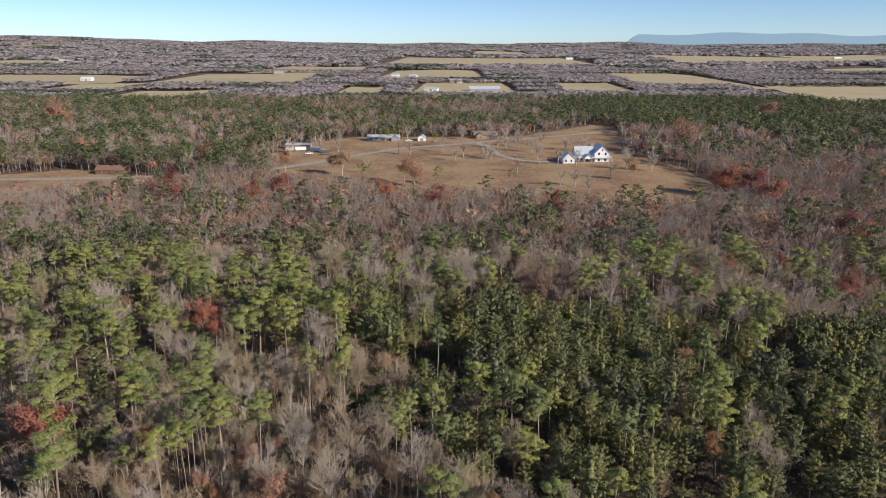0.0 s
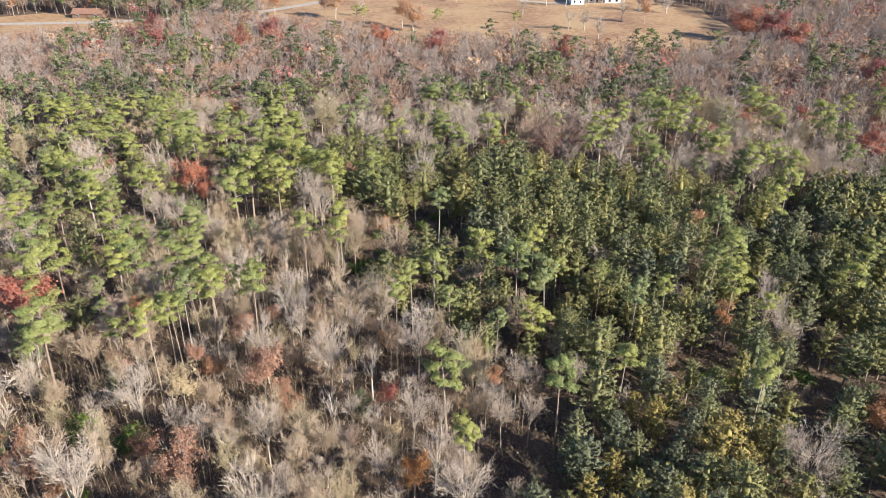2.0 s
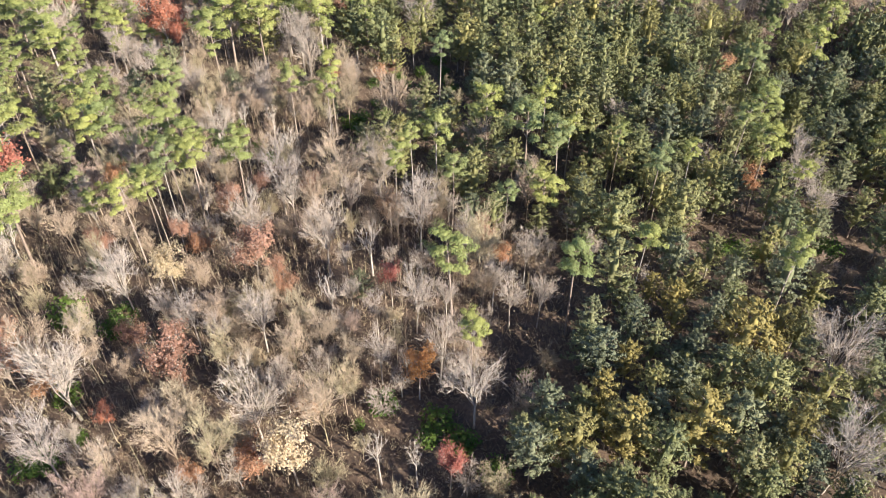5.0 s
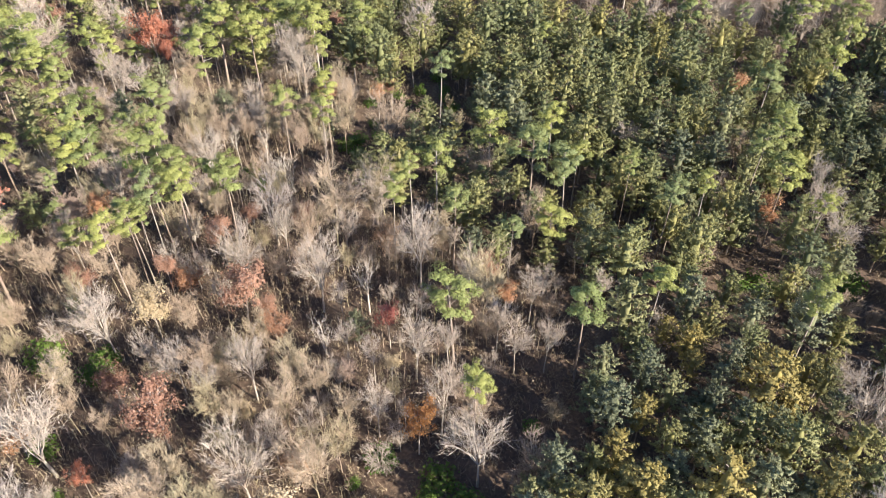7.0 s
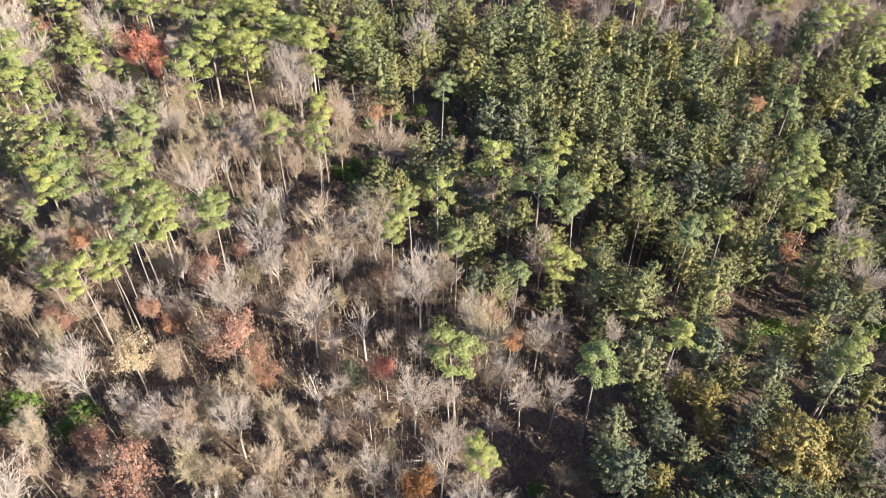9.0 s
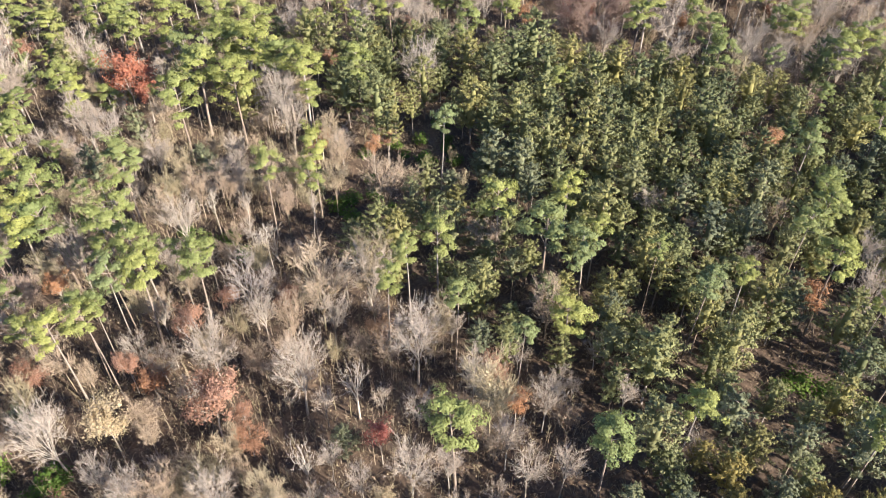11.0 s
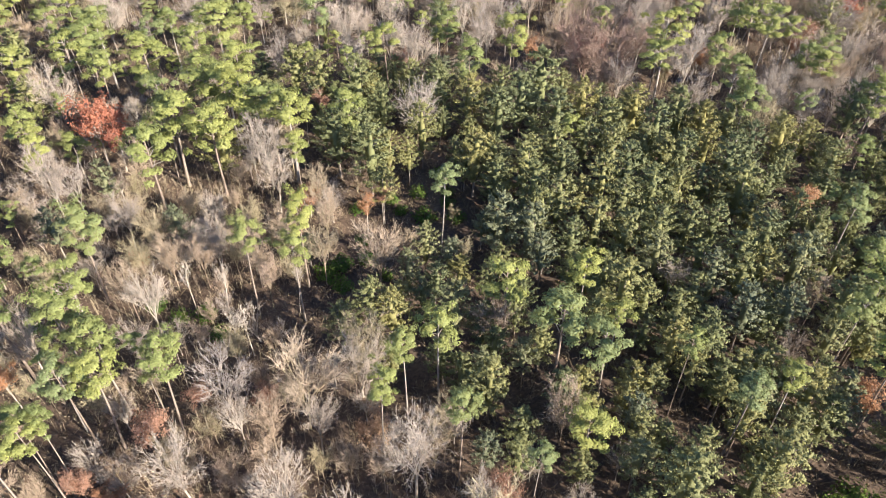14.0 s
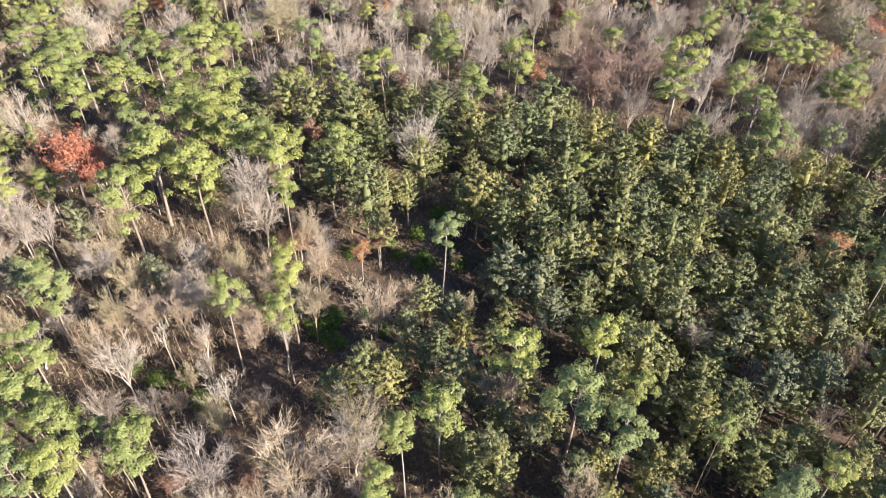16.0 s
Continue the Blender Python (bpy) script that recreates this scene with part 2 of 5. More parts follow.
def make_pine(tufts, size, h=16.5, r=2.8, lean_wood=False, clear=0.67):
    """A tall pine: long clear bole, short limbs with clumps of needles near the top."""
    bole, _ = bent((0, 0, -0.4), (0, 0, 1), h, 6, 0.02)
    stem = tube(bole, np.linspace(0.21, 0.06, 7), 5) if not lean_wood else tube(bole[::3], (0.2, 0.12, 0.04), 3)
    wood = []
    cs, ns = [], []
    k = 13
    for i in range(k):
        u = (i + rng.uniform(0, 0.9)) / k
        z = h * (clear + (0.98 - clear) * u)
        j = z / h * 6
        a = bole[int(min(j, 5))] * (1 - j % 1) + bole[int(min(j, 5)) + 1] * (j % 1)
        az = i * 2.4 + rng.uniform(-0.6, 0.6)
        reach = r * (0.40 + 0.75 * math.sin(math.pi * (0.15 + 0.70 * (1 - u)))) * rng.uniform(0.55, 1.1) * (1.0 if u < 0.8 else 0.7)
        pts, _ = bent(a, (math.cos(az), math.sin(az), 0.15 + 0.5 * u), reach, 3, 0.16, 0.10)
        if not lean_wood:
            wood.append(tube(pts[[0, 2, 3]], (0.06, 0.035, 0.015), 3))
        for q, big in ((pts[3], 1.0), (pts[2] + rng.normal(size=3) * 0.4, 0.8), (pts[3] + rng.normal(size=3) * (0.7, 0.7, 0.3), 0.75)):
            m = int(tufts * rng.uniform(0.75, 1.4) * big)
            o = unit(m) * rng.uniform(0.25, 1, (m, 1)) ** 0.5
            o[:, 2] = np.where(o[:, 2] < -0.25, -o[:, 2] * 0.6, o[:, 2])
            cs.append(q + o * (0.98 * big, 0.98 * big, 0.52) + (0, 0, 0.1))
            ns.append(o * 0.8 + (0, 0, 0.5) + (q - bole[-1]) * (0.22, 0.22, 0))
    o = unit(tufts * 2)
    cs.append(bole[-1] + o * rng.uniform(0.3, 1, (tufts * 2, 1)) ** 0.5 * (0.8, 0.8, 0.6))
    ns.append(o + (0, 0, 0.7))
    c, d = np.concatenate(cs), np.concatenate(ns)
    if lean_wood:
        return stem, None, leaf_tris(c, size, 0.33, 0.35, d, 0.45)
    half = len(c) // 2
    mixed = rng.permutation(len(c))
    c, d = c[mixed], d[mixed]
    return stem, merge(wood), merge([leaf_tris(c[:half], size, 0.32, 0.35, d[:half], 0.32), leaf_tris(c[half:], size * 1.2, 0.20, 0.6, d[half:], 0.4)])


def inner_mass(rings, sides=7):
    """Lumpy closed body of inner foliage from (height, radius) rings."""
    ang = np.arange(sides) * 2 * np.pi / sides
    v = [np.stack([np.cos(ang) * rad * rng.uniform(0.7, 1.15, sides), np.sin(ang) * rad * rng.uniform(0.7, 1.15, sides), z + rng.uniform(-0.12, 0.12, sides)], 1) for z, rad in rings]
    f = []
    for j in range(len(rings) - 1):
        for i in range(sides):
            p, q = j * sides + i, j * sides + (i + 1) % sides
            f += [(p, q, q + sides), (p, q + sides, p + sides)]
    return np.concatenate(v), np.array(f)


def make_cedar(count, size, h=11.6, r=2.3, belly=0.30):
    """A dense young evergreen: ragged domed crown of upswept plumes round a shaded stem."""
    bole, _ = bent((0, 0, -0.4), (0, 0, 1), h * 0.97, 5, 0.02)
    stem, wood = tube(bole[::2], np.linspace(0.14, 0.03, 3), 4), []
    sprays = 64 if count > 500 else 20
    per = count // sprays
    cs, ns = [], []
    for i in range(sprays):
        u = ((i + 0.5) / sprays) ** 0.85
        t = (u - belly) / (1 - belly) if u > belly else (belly - u) / belly * 0.75
        prof = r * max(0.04, 1 - abs(t) ** 2.0) ** 0.66
        az, out = i * 2.399 + rng.uniform(-0.5, 0.5), prof * rng.uniform(0.62, 1.18)
        z = h * (0.24 + 0.70 * u) + rng.uniform(-0.35, 0.35)
        way = np.array([math.cos(az), math.sin(az), 0.0])
        a, b = np.array([0, 0, z - 0.35 * out]), way * out + (0, 0, z + 0.28 * out + 0.25)
        if i % 5 == 0 and count > 500:
            wood.append(tube([a, (a + b) / 2, b], (0.035, 0.025, 0.01), 3))
        s = rng.uniform(0.30, 1.08, (per, 1)) ** 0.7
        puff = unit(per) * rng.uniform(0.2, 1, (per, 1))
        taper = (1.25 - 0.75 * s) * (0.24 + 0.14 * prof)
        cs.append(a + (b - a) * s + puff * taper * (1, 1, 0.7))
        ns.append(puff * 0.45 + way * 0.9 * (0.35 + 0.65 * prof / r) + (0, 0, 0.35 + 0.6 * u))
    o = unit(per)
    cs.append(bole[-1] + o * (0.22, 0.22, 0.55))
    ns.append(o * 0.5 + (0, 0, 1.0))
    c, d = np.concatenate(cs), np.concatenate(ns)
    mixed = rng.permutation(len(c))
    c, d = c[mixed], d[mixed]
    cutoff = int(len(c) * (0.28 if count > 500 else 0.3))
    tufts = merge([blade_tris(c[:cutoff], d[:cutoff], size * 1.5, 0.19, 0.36, 0.8), leaf_tris(c[cutoff:], size, 0.36, 0.4, d[cutoff:], 0.30)])
    core = inner_mass([(h * (0.26 + 0.60 * u), 0.24 * r * max(0.02, 1 - abs((u - belly) / (1 - belly) if u > belly else (belly - u) / belly * 0.9) ** 1.8) ** 0.7) for u in (0.02, 0.2, 0.4, 0.6, 0.8, 0.96)])
    return stem, merge(wood) if wood else None, merge([tufts, core])


def make_bare(h=13.5, r=3.1, limbs=11, subs=6, twigs=5, fine=4, fork=0.30, w=0.016, thick=1.0, low=0.1, lean_wood=False):
    """A leafless broadleaf: pale limbs fanning out from a fork (wood), a haze of twigs filling a round crown."""
    wood, ta, tb = [], [], []
    base, _ = bent((0, 0, -0.4), (0, 0, 1), h * fork + 0.4, 3, 0.05)
    stem = tube(base, np.array((0.16, 0.14, 0.12, 0.10)) * thick, 4 if lean_wood else 6)
    mid, ell = np.array([0, 0, h * 0.65]), np.array([r, r, h * 0.33])
    for i in range(limbs):
        s_el = low + (0.98 - low) * ((i * 0.618 + 0.31) % 1)
        az, c_el = i * 2.4 + rng.uniform(-0.3, 0.3), math.sqrt(1 - s_el ** 2)
        way = np.array([math.cos(az) * c_el, math.sin(az) * c_el, s_el * 1.25 - 0.25])
        end = mid + ell * way * rng.uniform(0.62, 0.92)
        a = base[-1] + (0, 0, rng.uniform(-0.06, 0.20) * h * s_el)
        bow = (a + end) / 2 + way * (-0.10 * r, -0.10 * r, 0) + rng.normal(size=3) * 0.25
        u = np.linspace(0, 1, 3 if lean_wood else 5)[:, None]
        pts = a * (1 - u) ** 2 + 2 * bow * u * (1 - u) + end * u ** 2
        pts[1:-1] += rng.normal(size=pts[1:-1].shape) * 0.10
        wood.append(tube(pts, np.linspace(0.058, 0.014, len(pts)) * thick, 3))
        n = len(pts) - 1
        for _ in range(subs):
            v = rng.uniform(0.2, 0.98)
            k = min(int(v * n), n - 1)
            p0 = pts[k] + (pts[k + 1] - pts[k]) * (v * n - k)
            side = way * ell * 0.45 * (1.05 - v) + rng.normal(size=3) * (0.30 * r, 0.30 * r, 0.16 * r) + (0, 0, 0.08 * r)
            p1 = p0 + side * rng.uniform(0.6, 1.0)
            p1 = mid + (p1 - mid) / max(1.0, np.linalg.norm((p1 - mid) / ell))
            if not lean_wood:
                wood.append(tube([p0, (p0 + p1) / 2 + rng.normal(size=3) * 0.08, p1], np.array((0.024, 0.017, 0.007)) * thick, 3))
            else:
                ta.append(p0), tb.append(p1)
            for _ in range(twigs):
                b0 = p0 + (p1 - p0) * rng.uniform(0.15, 1.0)
                ray = (b0 - base[-1]) / (np.linalg.norm(b0 - base[-1]) + 1e-6)
                td = ray + (p1 - p0) / (np.linalg.norm(p1 - p0) + 1e-6) * 0.4 + rng.normal(size=3) * 0.42
                td /= np.linalg.norm(td)
                b1 = b0 + td * rng.uniform(0.6, 1.35)
                ta.append(b0), tb.append(b1)
                for _ in range(fine):
                    c0 = b0 + (b1 - b0) * rng.uniform(0.1, 0.95)
                    fd = td + rng.normal(size=3) * 0.42
                    ta.append(c0), tb.append(c0 + fd / np.linalg.norm(fd) * rng.uniform(0.4, 0.95))
    return stem, merge(wood), thorn(np.array(ta), np.array(tb), w), np.array(tb)


def make_leafed(count, size, h=10.6, r=3.0, **kw):
    stem, wood, twig, tips = make_bare(h, r, limbs=9, subs=6, twigs=4, fine=1, **kw)
    c = tips[rng.integers(0, len(tips), count)] + rng.normal(size=(count, 3)) * 0.30
    return stem, merge([wood, twig]), leaf_tris(c, size, 0.45, 0, c - (0, 0, h * 0.5), 0.7)


def make_shrub(count, size, r=1.5, h=2.4):
    wood = [tube(bent((0, 0, -0.2), (math.cos(a) * 0.6, math.sin(a) * 0.6, 1), h * 0.8, 2, 0.15)[0], (0.04, 0.03, 0.01), 3) for a in np.arange(6) * 1.05]
    c = unit(count) * rng.uniform(0.4, 1, (count, 1)) * (r, r, h * 0.5) + (0, 0, h * 0.55)
    c += np.sin(c[:, [1, 2, 0]] * 4.0) * 0.18
    return merge(wood[:1]), merge(wood[1:]), leaf_tris(c, size, 0.45, 0.3, c, 0.6)


LIB = {
    "pine": [make_pine(104, 0.29, 17.0 * s, 2.9, False, c) for s, c in ((1.0, 0.68), (0.94, 0.62), (1.04, 0.66), (0.97, 0.58), (0.9, 0.6))],
    "cedar": [make_cedar(2700, 0.235, 11.6 * s, 2.3, b) for s, b in ((1.0, 0.30), (0.92, 0.40), (1.1, 0.24), (1.0, 0.34), (0.88, 0.28))],
    "bare": [make_bare(*q)[:3] for q in ((11.0, 3.3, 12, 7, 5, 5, 0.22), (10.0, 3.4, 13, 7, 5, 5, 0.18), (11.0, 3.1, 11, 7, 5, 5, 0.28), (9.6, 3.4, 14, 6, 5, 5, 0.12), (10.5, 3.2, 12, 7, 5, 5, 0.24))],
    "snag": [make_bare(14.0, 2.0, 9, 4, 4, 1, 0.42, 0.02, 1.0, 0.3)[:3] for _ in range(3)],
    "twiggy": [make_bare(*q)[:3] for q in ((9.6, 2.7, 12, 7, 6, 5, 0.18, 0.017, 0.6), (9.0, 2.7, 13, 7, 6, 5, 0.12, 0.017, 0.6), (10.0, 2.6, 12, 7, 6, 5, 0.16, 0.017, 0.6))],
    "broad": [make_bare(12.0, 3.4, 11, 5, 4, 1, 0.28, 0.06, 2.0, 0.15)[:3] for _ in range(3)],
    "leafed": [make_leafed(3600, 0.235) for _ in range(3)],
    "shrub": [make_shrub(520, 0.24) for _ in range(3)],
}

SPECIES = {   # library, wood material, crown material, nominal radius, name, label, category, group
    "pine": ("pine", M_TRUNK, M_PINE, 2.6, "pine_tree", "tall pine with a bare trunk and clumps of yellow-green needles", "pine tree", "tall pines of the wood"),
    "young_pine": ("cedar", M_TRUNK, M_CEDAR, 2.2, "young_pine_tree", "dense olive-green young pine in a close stand", "pine tree", "young evergreens of the stand"),
    "cedar": ("cedar", M_TRUNK, M_BLUE, 2.2, "cedar_tree", "bluish-green cedar with upswept sprays in the wood", "cedar tree", "cedars of the stand"),
    "bare": ("bare", M_TWIG, M_FINE, 3.0, "bare_tree", "leafless broadleaf tree with pale grey branches", "bare tree", "leafless trees of the wood"),
    "snag": ("snag", M_TWIG, M_TWIG, 2.1, "bare_slender_tree", "slender leafless tree with few whitish branches", "bare tree", "leafless trees of the wood"),
    "broad": ("broad", M_TWIG, M_FINE, 3.4, "pasture_tree", "open-grown leafless tree standing in the dry pasture", "bare tree", "bare trees of the pasture"),
    "twiggy": ("twiggy", M_TANTWIG, M_TANTWIG, 2.65, "twiggy_tree", "leafless tree with a dense haze of tan twigs", "bare tree", "twiggy trees of the wood"),
    "russet": ("leafed", M_TWIG, M_RUSSET, 3.0, "russet_oak_tree", "oak tree holding dry russet-brown autumn leaves", "oak tree", "autumn oaks of the wood"),
    "red": ("leafed", M_TWIG, M_RED, 3.0, "red_maple_tree", "broadleaf tree with deep red autumn leaves", "autumn tree", "red trees of the wood"),
    "straw": ("leafed", M_TWIG, M_STRAW, 3.0, "straw_leaved_tree", "broadleaf tree with thin pale straw-coloured leaves", "autumn tree", "autumn oaks of the wood"),
    "orange": ("leafed", M_TWIG, M_ORANGE, 3.0, "orange_leaved_tree", "broadleaf tree with bright orange-brown autumn leaves", "autumn tree", "red trees of the wood"),
    "golden": ("cedar", M_TRUNK, M_GOLD, 2.2, "golden_cedar_tree", "cedar turned golden-olive at the edge of the stand", "cedar tree", "cedars of the stand"),
    "dusky": ("twiggy", M_DUN, M_DUN, 2.65, "dusky_twiggy_tree", "leafless tree with dark reddish-brown twigs", "bare tree", "twiggy trees of the wood"),
    "shrub": ("shrub", M_TWIG, M_SHRUB, 1.6, "green_shrub", "bright green leafy shrub on the forest floor", "shrub", "green shrubs of the wood"),
}
MESH = {}


for key, (lib, mw, mc, *_) in SPECIES.items():
    MESH[key] = []
    for stem, limbs, crown in LIB[lib]:
        wide = float(np.percentile(np.hypot(crown[0][:, 0], crown[0][:, 1]), 90))
        middle = float(np.percentile(crown[0][:, 2], 3) + np.percentile(crown[0][:, 2], 97)) / 2
        MESH[key].append((tri_mesh("trunk", *stem, mw), tri_mesh("branchwork", *limbs, mw), tri_mesh("crown", *crown, mc), wide, middle, float(stem[0][:, 2].max())))


def crown_height(key, r):
    """Height of the middle of a crown r metres in radius."""
    lib = SPECIES[key][0]
    if lib == "pine":
        return 14.5
    if lib == "cedar":
        return 4.6 + 1.7 * min(r, 2.6)
    return {"shrub": 0.5 + 0.5 * r, "snag": 7.5}.get(lib, min(4 + 2 * r, 10.5))


def plant(key, x, y, r, z=0.0, tall=None, low=1.0):
    """One tree of a kind: its crown, about r metres in radius, and limbs at their height on a trunk that reaches them."""
    lib, mw, mc, nominal, name, label, category, group = SPECIES[key]
    trunk, limbs, crown, wide, middle, top = MESH[key][rng.integers(len(MESH[key]))]
    s = {"cedar": 1.1, "leafed": 1.12, "pine": 1.16}.get(lib, 1.04) * r / wide
    height = (tall or low) * crown_height(key, r)
    up = min(max(height / middle, (0.72 if lib == "cedar" else 0.85) * s), {"pine": 1.0, "shrub": 1.0, "leafed": 1.1, "cedar": 0.86}.get(lib, 1.2) * s)
    lift = max(height - up * middle, -0.85 * up * top)
    lean = rng.uniform(-2, 2, 2)
    root = tagged(new(name), label, category, group)
    root.matrix_world = pose(x, y, z, lean[0], lean[1], rng.uniform(0, 360))
    for part_name, me, m in (("trunk", trunk, Matrix.Diagonal((s, s, (lift + up * top) / top, 1))), ("branchwork", limbs, Matrix.Translation((0, 0, lift)) @ Matrix.Diagonal((s, s, up, 1))), ("crown", crown, Matrix.Translation((0, 0, lift)) @ Matrix.Diagonal((s, s, up, 1)))):
        ob = new(part_name, me)
        ob.parent = root
        ob.matrix_local = m
    return root


# ---- the lie of the land ----


def hill(x, y):
    """Height of the ground: level near, then rising to low wooded hills."""
    x, y = np.asarray(x, float), np.asarray(y, float)
    far = np.clip((y - 900) / 3600, 0, 1.1)
    roll = np.clip((y - 1500) / 2500, 0, 1)
    bumps = 5 * np.sin(x / 310 + y / 420) + 4 * np.sin(x / 170 - y / 260 + 1.3) + 3 * np.sin(x / 95 + 2.0)
    west = 34 * np.exp(-((x + 2500) / 850) ** 2) * np.clip((y - 3300) / 1000, 0, 1)
    return 60 * far + roll * bumps + west


def inside(px, py, poly):
    """Which of the points lie inside a polygon."""
    hit = np.zeros(np.shape(px), bool)
    for (x0, y0), (x1, y1) in zip(poly, poly[1:] + poly[:1]):
        cross = (y0 > py) != (y1 > py)
        hit ^= cross & (px < (x1 - x0) * (py - y0) / ((y1 - y0) or 1e-9) + x0)
    return hit


GX = np.unique(np.concatenate([np.arange(-130, 131, 1.8), np.arange(-400, 401, 20), np.arange(-4800, 4801, 160)]))
GY = np.unique(np.concatenate([np.arange(-300, 30, 30), np.arange(30, 250, 1.8), np.arange(250, 900, 20), np.arange(900, 5001, 60)]))
gx, gy = np.meshgrid(GX, GY)
gz = hill(gx, gy)
near = (np.abs(gx) < 128) & (gy > 32) & (gy < 248)
gz = gz + np.where(near, 0.22 * np.sin(gx * 0.9 + 2 * np.sin(gy * 0.31)) * np.sin(gy * 0.8) + rng.normal(0, 0.10, gx.shape), 0) - 0.05
w, idx = len(GX), np.arange(gx.size).reshape(gx.shape)
a, b, c, d = idx[:-1, :-1].ravel(), idx[:-1, 1:].ravel(), idx[1:, 1:].ravel(), idx[1:, :-1].ravel()
ground = new("ground", tri_mesh("ground", np.stack([gx, gy, gz], -1).reshape(-1, 3), np.concatenate([np.stack([a, b, c], 1), np.stack([a, c, d], 1)]), M_GROUND, smooth=True))
tagged(ground, "brown leaf-strewn forest ground reaching the hills", "ground", kind="structure")

PASTURE = [(-100, 440), (-95, 395), (-60, 372), (-45, 366), (-8, 343), (34, 348), (61, 330), (113, 325), (146, 352), (150, 448), (128, 520), (160, 690), (140, 700), (66, 612), (20, 606), (-75, 600), (-122, 545), (-118, 470)]
LAWN = [(-232, 318), (-275, 413), (-229, 440), (-170, 418), (-130, 426), (-140, 380), (-185, 352)]
FIELDS = [   # distant fields: x0, x1, y0, y1
    (-470, -330, 1020, 1130), (-930, -560, 1330, 1500), (-520, -250, 1330, 1600), (-620, -480, 1180, 1290),
    (-160, -90, 1110, 1200), (-50, 110, 1130, 1290), (-130, 80, 1480, 1720), (180, 290, 1160, 1300), (330, 520, 1330, 1600),
    (470, 1000, 960, 1230), (-200, 420, 2050, 2500), (-420, -180, 1750, 1900), (650, 1250, 2250, 2700), (1150, 1900, 2400, 2900),
    (-1300, -1000, 2000, 2200), (100, 330, 2900, 3200), (-2050, -1800, 3600, 3900), (820, 1500, 1750, 1850),
]
FIELDS = [(x0, x1, y0 * 0.93, y1) for x0, x1, y0, y1 in FIELDS]


def sheet(name, poly, lift, material, label, category):
    """A draped patch of ground cover with an uneven edge."""
    pts = []
    for (x0, y0), (x1, y1) in zip(poly, poly[1:] + poly[:1]):
        n = max(2, int(math.hypot(x1 - x0, y1 - y0) / 12))
        for i in range(n):
            u = i / n
            e = rng.normal(0, 1.3, 2) if n > 3 else (0, 0)
            pts.append((x0 + (x1 - x0) * u + e[0], y0 + (y1 - y0) * u + e[1]))
    bm = bmesh.new()
    bm.faces.new([bm.verts.new((x, y, float(hill(x, y)) + lift)) for x, y in pts])
    bmesh.ops.triangulate(bm, faces=bm.faces[:])
    bmesh.ops.recalc_face_normals(bm, faces=bm.faces[:])
    me = bpy.data.meshes.new(name)
    bm.to_mesh(me)
    bm.free()
    me.materials.append(material)
    return tagged(new(name, me), label, category, kind="structure")


sheet("pasture", PASTURE, 0.10, M_PASTURE, "dry tawny winter pasture round the farmhouse", "pasture")
sheet("lawn", LAWN, 0.10, M_PASTURE, "dry tawny clearing beside the cabin", "clearing")
for x0, x1, y0, y1 in FIELDS:
    q = rng.uniform(-0.22, 0.22, 6) * (y1 - y0)
    sheet("field", [(x0, y0 + q[0]), (x0 * 0.55 + x1 * 0.45, y0 + q[1]), (x1, y0 + q[2]), (x1 - 0.08 * (x1 - x0), y1 + q[3]), (x0 * 0.4 + x1 * 0.6, y1 + q[4]), (x0 + 0.12 * (x1 - x0), y1 + q[5])], 1.2, M_FARFIELD, "pale straw-coloured hay field between woods", "field")


def ribbon(name, pts, width, lift, material, label, category):
    v, f = [], []
    for i, (x, y) in enumerate(pts):
        t = Vector(pts[min(i + 1, len(pts) - 1)]) - Vector(pts[max(i - 1, 0)])
        n = Vector((-t.y, t.x)).normalized() * width / 2
        v += [(x + n.x, y + n.y, lift), (x - n.x, y - n.y, lift)]
        if i:
            f += [(2 * i - 2, 2 * i - 1, 2 * i + 1), (2 * i - 2, 2 * i + 1, 2 * i)]
    return tagged(new(name, tri_mesh(name, v, f, material)), label, category, kind="structure")


ribbon("road", [(-260, 405), (-190, 412), (-140, 425), (-109, 440), (-83, 470), (-54, 511), (-28, 540), (1, 556), (40, 580), (71, 599), (102, 618), (150, 650)], 6.5, 0.18, M_ROAD, "pale gravel country road along the pasture", "road")
ribbon("driveway", [(25, 572), (33, 541), (38, 505), (50, 482), (62, 476), (78, 474)], 5.0, 0.16, M_ROAD, "gravel driveway leading to the farmhouse", "driveway")

# far ridge beyond the hills, distance haze painted in as blue colour and glow
rx = np.linspace(1150, 4700, 90)
rz = 126 * np.clip((rx - 1150) / 110, 0, 1) ** 0.5 + 8 * np.sin(rx / 260) + 5 * np.sin(rx / 90) + 8
m_ridge, rt, rb, _ = nodes_of("hazy_far_ridge")
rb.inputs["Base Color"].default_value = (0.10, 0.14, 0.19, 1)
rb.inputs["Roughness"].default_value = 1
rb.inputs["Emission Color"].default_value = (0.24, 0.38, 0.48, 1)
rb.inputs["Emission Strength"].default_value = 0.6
rv = np.concatenate([np.stack([rx, 0 * rx + 4960, 0 * rx - 20], 1), np.stack([rx, 0 * rx + 4990, rz], 1)])
k = np.arange(89)
tagged(new("backdrop", tri_mesh("backdrop", rv, np.concatenate([np.stack([k, k + 1, k + 91], 1), np.stack([k, k + 91, k + 90], 1)]), m_ridge, smooth=True)), "long flat mountain ridge on the horizon, blue with painted haze", "ridge", kind="structure")

# ---- single trees of the near wood ----
PLANTED = []


def stand(key, rows):
    for x, y, r in rows:
        plant(key, x, y, r)
        PLANTED.append((x, y, r))


